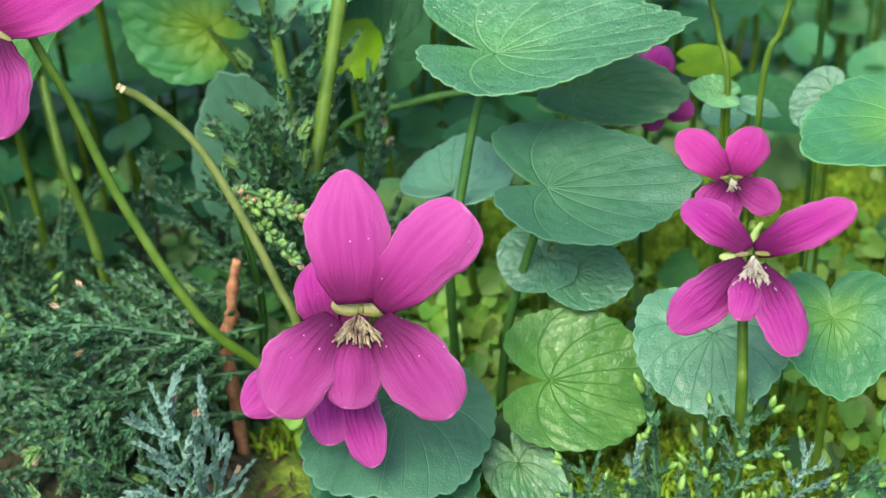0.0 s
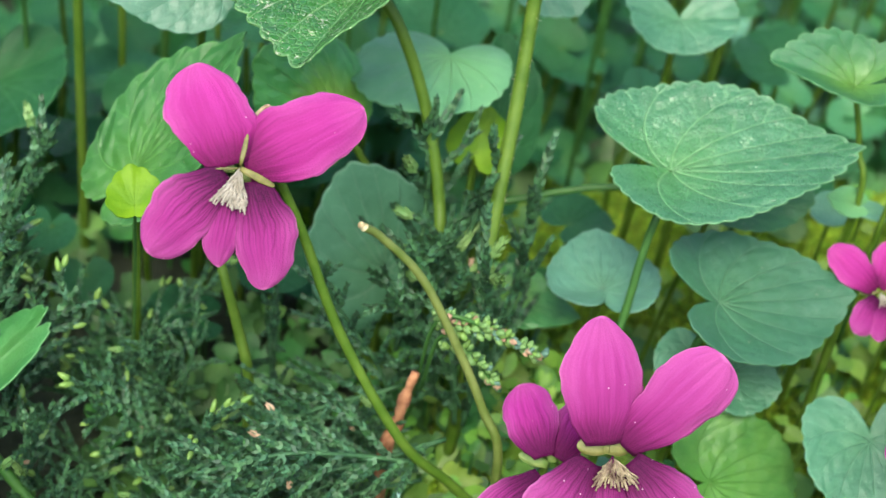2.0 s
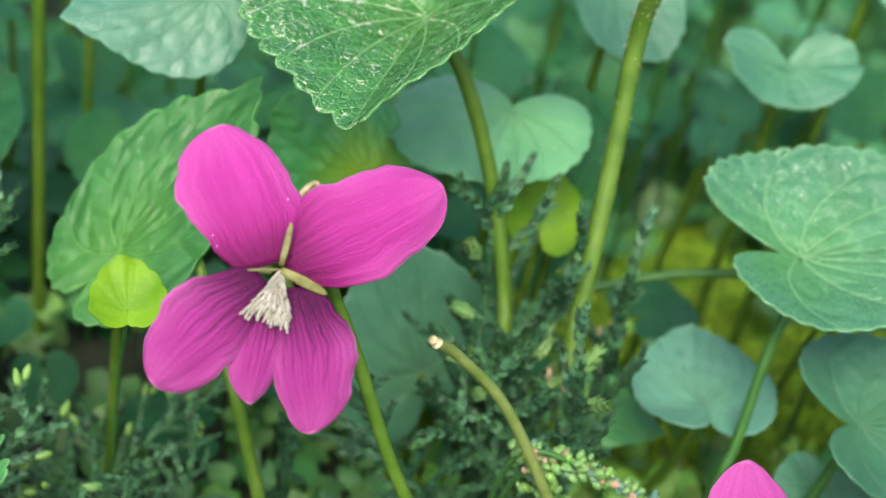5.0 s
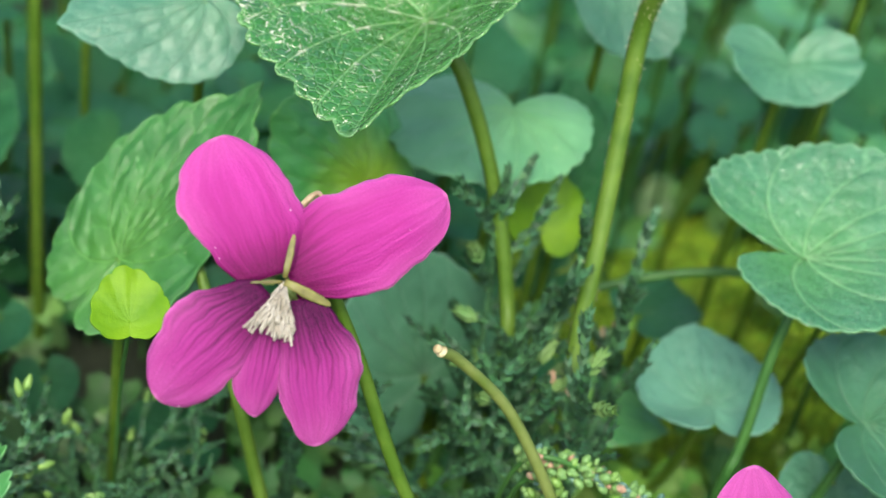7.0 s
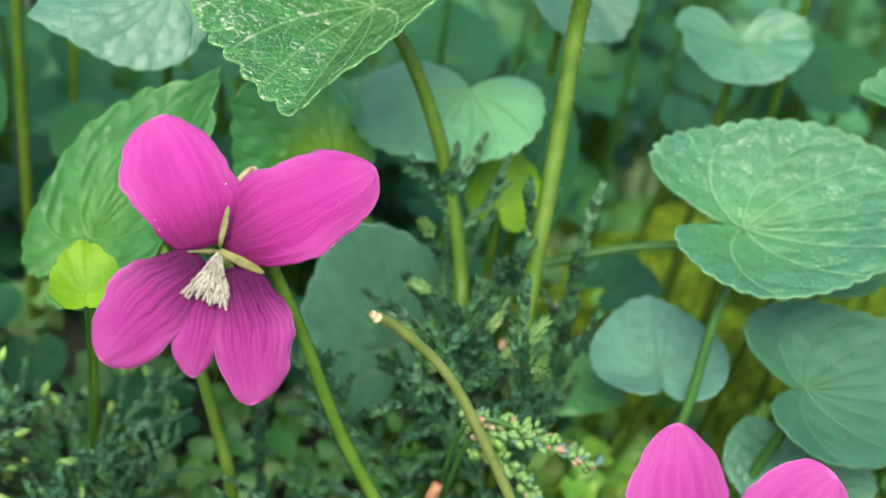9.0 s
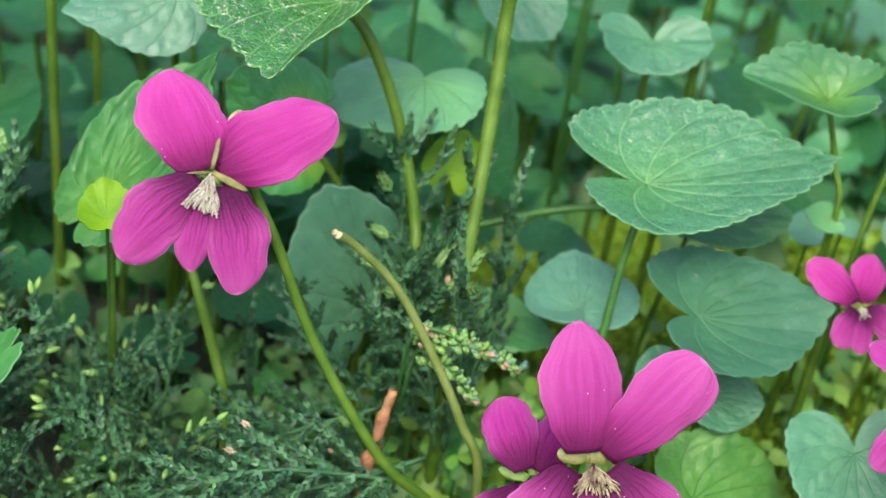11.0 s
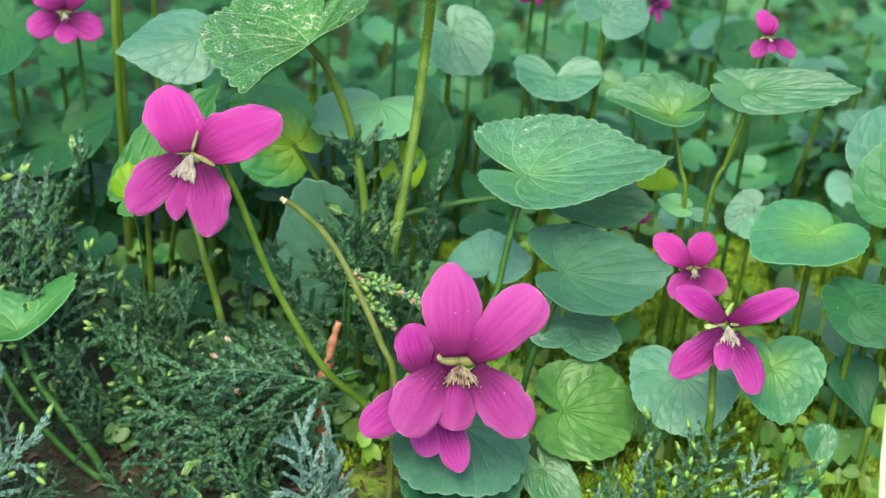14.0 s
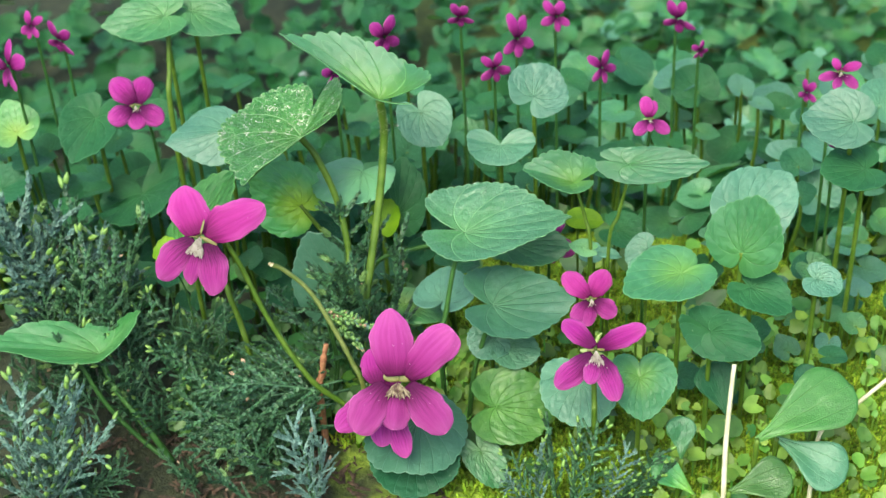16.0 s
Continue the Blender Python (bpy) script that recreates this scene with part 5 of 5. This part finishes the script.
def far_foliage(number, mat, seed, xs, zs=(0.2, 3.0)):
    """The leaves past counting, joined."""
    rng = random.Random(seed)
    verts, faces, uvs, rings = [], [], [], []
    forms = [blade_data(1.0, rng.uniform(0.9, 1.4), rng.random(), 1.1, 0.15, 0.1, 0.12, 0.1, 0.12, 16, 23, 4, k) for k in range(12)]
    for i in range(number):
        x, y = rng.uniform(*xs), 6.5 + 25 * rng.random() ** 1.3
        if 4.5 < x < 12.5 and y < 10 and rng.random() < 0.85:
            continue
        z = ground_height(x, y) + rng.uniform(*zs)
        v, f, uv, rim = rng.choice(forms)
        m = Matrix.Rotation(rng.gauss(0.15, 0.4), 3, "X") @ Matrix.Rotation(rng.gauss(0, 0.35), 3, "Y") @ Matrix.Rotation(rng.uniform(0, 6.28), 3, "Z")
        s, k = rng.uniform(0.3, 0.95), len(verts)
        m = np.array(m) * s
        verts += list(np.asarray(v) @ m.T + np.array((x, y, z)))
        faces += [tuple(q + k for q in t) for t in f]
        uvs += uv
        rings += rim
    tagged(new("violet_foliage", mesh_of("violet_foliage", verts, faces, mat, uvs, ring=rings)), "mass of green violet leaves far back in the bed", "violet foliage", kind="stuff")


# LEAF_DARK masses stand in for shade and dark gaps, chiefly on the left
far_foliage(420, LEAF, 31, (7, 26))
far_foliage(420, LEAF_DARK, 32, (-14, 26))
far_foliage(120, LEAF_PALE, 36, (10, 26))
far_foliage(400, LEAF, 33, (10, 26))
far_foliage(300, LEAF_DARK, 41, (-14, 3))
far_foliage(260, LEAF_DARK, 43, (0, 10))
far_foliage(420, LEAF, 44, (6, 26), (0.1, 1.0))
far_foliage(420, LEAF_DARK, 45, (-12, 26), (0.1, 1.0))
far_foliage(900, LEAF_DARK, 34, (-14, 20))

# flowers in the distance
for x, y, z, s in ((-4.87, 6.7, 6.1, 0.6), (-4.54, 8.12, 6.3, 0.35), (-3.9, 7.9, 6.0, 0.45), (7.72, 8.18, 5.6, 0.4), (6.73, 7.46, 5.5, 0.5), (6.13, 6.22, 5.5, 0.4),
                   (8.71, 7.4, 4.6, 0.4), (10.73, 8.9, 4.9, 0.45), (11.06, 7.55, 4.8, 0.25), (13.5, 6.8, 3.9, 0.3), (13.2, 2.77, 5.1, 0.4), (3.69, 6.32, 6.45, 0.5), (2.47, 6.3, 5.6, 0.4), (5.46, 8.27, 5.7, 0.35)):
    turn, nod, lean = rf.uniform(-1.1, 1.1), rf.uniform(-0.35, 0.5), rf.uniform(-0.35, 0.35)
    blades = []
    for away, reach, wide in ((120 + rf.uniform(-16, 16), 1.1, 0.62), (56 + rf.uniform(-16, 16), 1.08, 0.62), (208 + rf.uniform(-14, 14), 0.96, 0.56), (330 + rf.uniform(-14, 14), 0.98, 0.56), (270, 0.85, 0.46)):
        a, reach = radians(away) + lean, reach * s * rf.uniform(0.82, 1.12)
        blades.append(((0.07 * s * math.cos(a), 0.07 * s * math.sin(a)), (reach * math.cos(a), reach * math.sin(a)), wide * s * rf.uniform(0.8, 1.1)))
    violet_flower((x, y, z), (turn, -0.75, nod), blades,
                  [(x, y + 0.15, z), (x, y + 0.25, z - 0.4), (x, y + 0.3, z - 1.5)], "small magenta violet flower far back in the bed", PETAL_DEEP, hairs=0, sepals=False, hero=False)


def scatter(name, number, region, piece, mat, label, seed, accept=None):
    """Many tiny pieces on the ground as one mesh."""
    rng = random.Random(seed)
    verts, faces = [], []
    while number:
        x, y = rng.uniform(region[0], region[1]), rng.uniform(region[2], region[3])
        if accept and rng.random() > accept(x, y):
            continue
        number -= 1
        v, f = piece(rng)
        k, g = len(verts), ground_height(x, y)
        verts += [(x + p[0], y + p[1], g + p[2]) for p in v]
        faces += [tuple(q + k for q in t) for t in f]
    tagged(new(name, mesh_of(name, verts, faces, mat)), label, name.replace("_", " "), kind="stuff")


def moss_tuft(rng):
    """A starry tuft of seven small blades."""
    v, f = [], []
    for k in range(7):
        a, h = k * 0.9 + rng.uniform(-0.4, 0.4), rng.uniform(0.07, 0.3)
        out, w = rng.uniform(0.05, 0.17), 0.022
        c, q = math.cos(a), math.sin(a)
        b = len(v)
        v += [(-q * w, c * w, -0.03), (q * w, -c * w, -0.03), (c * out * 0.6 + q * w, q * out * 0.6 - c * w, h * 0.75), (c * out * 0.6 - q * w, q * out * 0.6 + c * w, h * 0.75), (c * out, q * out, h * 0.8)]
        f += [(b, b + 1, b + 2, b + 3), (b + 3, b + 2, b + 4)]
    return v, f


def small_leaflet(rng):
    return round_leaflet(rng, 0.52)


def round_leaflet(rng, k0=1.0):
    s, h = rng.uniform(0.16, 0.42) * k0, rng.uniform(0.1, 0.9)
    turn, tilt, roll = rng.uniform(0, 6.28), rng.uniform(0.0, 1.0), rng.uniform(-0.4, 0.4)
    slim, notch = rng.uniform(0.6, 1.0), rng.choice((0.35, 0.7, 1.0))
    m = Matrix.Rotation(tilt, 3, "X") @ Matrix.Rotation(roll, 3, "Y") @ Matrix.Rotation(turn, 3, "Z")
    v = [m @ Vector((0, 0, 0))]
    for k in range(12):
        a = 2 * math.pi * (k + 0.5) / 12
        q = s * (1 + 0.25 * math.cos(a) * (abs(math.cos(a)) ** 4)) * (notch if k in (5, 6) else 1)
        x, y = math.cos(a) * q, math.sin(a) * q * slim
        v.append(m @ Vector((x, y, 0.35 * abs(y) + 0.15 * s * math.sin(5 * a))))
    v = [p + Vector((0, 0, h)) for p in v] + [Vector((-0.02, 0, h)), Vector((0.02, 0, h)), Vector((0.02, 0.03, -0.1)), Vector((-0.02, 0.03, -0.1))]
    return v, [(0, 1 + k, 1 + (k + 1) % 12) for k in range(12)] + [(13, 14, 15, 16)]


def crumb(rng):
    L, w, a = rng.uniform(0.12, 0.4), rng.uniform(0.015, 0.05), rng.uniform(0, 6.28)
    c, s, z = math.cos(a), math.sin(a), rng.uniform(0.02, 0.12)
    p = [(-L / 2, -w, 0), (L / 2, -w * 0.6, 0), (L / 2, w * 0.6, 0), (-L / 2, w, 0), (0, 0, w * 1.5)]
    v = [(x * c - y * s, x * s + y * c, z + q + 0.15 * x * math.sin(a * 3)) for x, y, q in p]
    return v, [(0, 1, 4), (1, 2, 4), (2, 3, 4), (3, 0, 4)]


# a small pale lump held above the ground, added as a highlight
def glint_fleck(rng):
    r = rng.uniform(0.06, 0.17)
    v, f = tube_data([Vector((0, 0, 1.2)), Vector((0.2, 0, 1.2 + r * 0.5)), Vector((0.4, 0, 1.25 + r))], r * 0.7, r, 6, 1, 0.5, rng.randrange(99))
    return v, f


scatter("moss", 36000, (2.0, 18, -4.5, 11), moss_tuft, MOSS, "yellow-green moss on the ground", 1, lambda x, y: min(1, (x - 1.4) / 2.5) if y > 0 else min(1, (x - 4.3) / 1.5))
scatter("ground_cover", 900, (3.5, 20, -4, 16), round_leaflet, TINY, "small round green leaves covering the ground", 2, lambda x, y: 0.1 if 4.5 < x < 13 and y < 9 else 1 if y > 4 else 0.25 if x > 8.8 else 0.05)
scatter("ground_cover", 260, (-9, 4, 3, 16), round_leaflet, TINY, "small round green leaves covering the ground", 3)
scatter("ground_cover", 520, (8.3, 17, -4.5, 2.5), small_leaflet, TINY_BRIGHT, "small yellow-green leaves among the moss", 8)
scatter("ground_cover", 140, (4.5, 11.5, -0.5, 3), small_leaflet, TINY_BRIGHT, "small yellow-green leaves among the moss", 9)
scatter("ground_cover", 70, (5.5, 14, 0.8, 6), small_leaflet, TINY_BRIGHT, "small yellow-green leaves among the moss", 12)
scatter("ground_cover", 200, (2.4, 5.5, -0.2, 2.6), small_leaflet, TINY_BRIGHT, "small yellow-green leaves among the moss", 10)
scatter("ground_cover", 420, (-1.5, 4.0, 0.4, 4.0), small_leaflet, TINY, "small green leaves among the juniper", 14)
scatter("leaf_litter", 800, (-4, 4.5, -4, 1), crumb, LITTER, "brown needles and dry crumbs on the soil", 4)
scatter("pale_chips", 20, (-6, 12, 12, 26), glint_fleck, GLINT_WHITE, "pale flecks added as white glints between the plants", 6)

# a shallow lens blur, focused just behind the tall flower
cam.data.dof.use_dof = True
cam.data.dof.focus_object = cut
cam.data.dof.aperture_fstop = 33.0
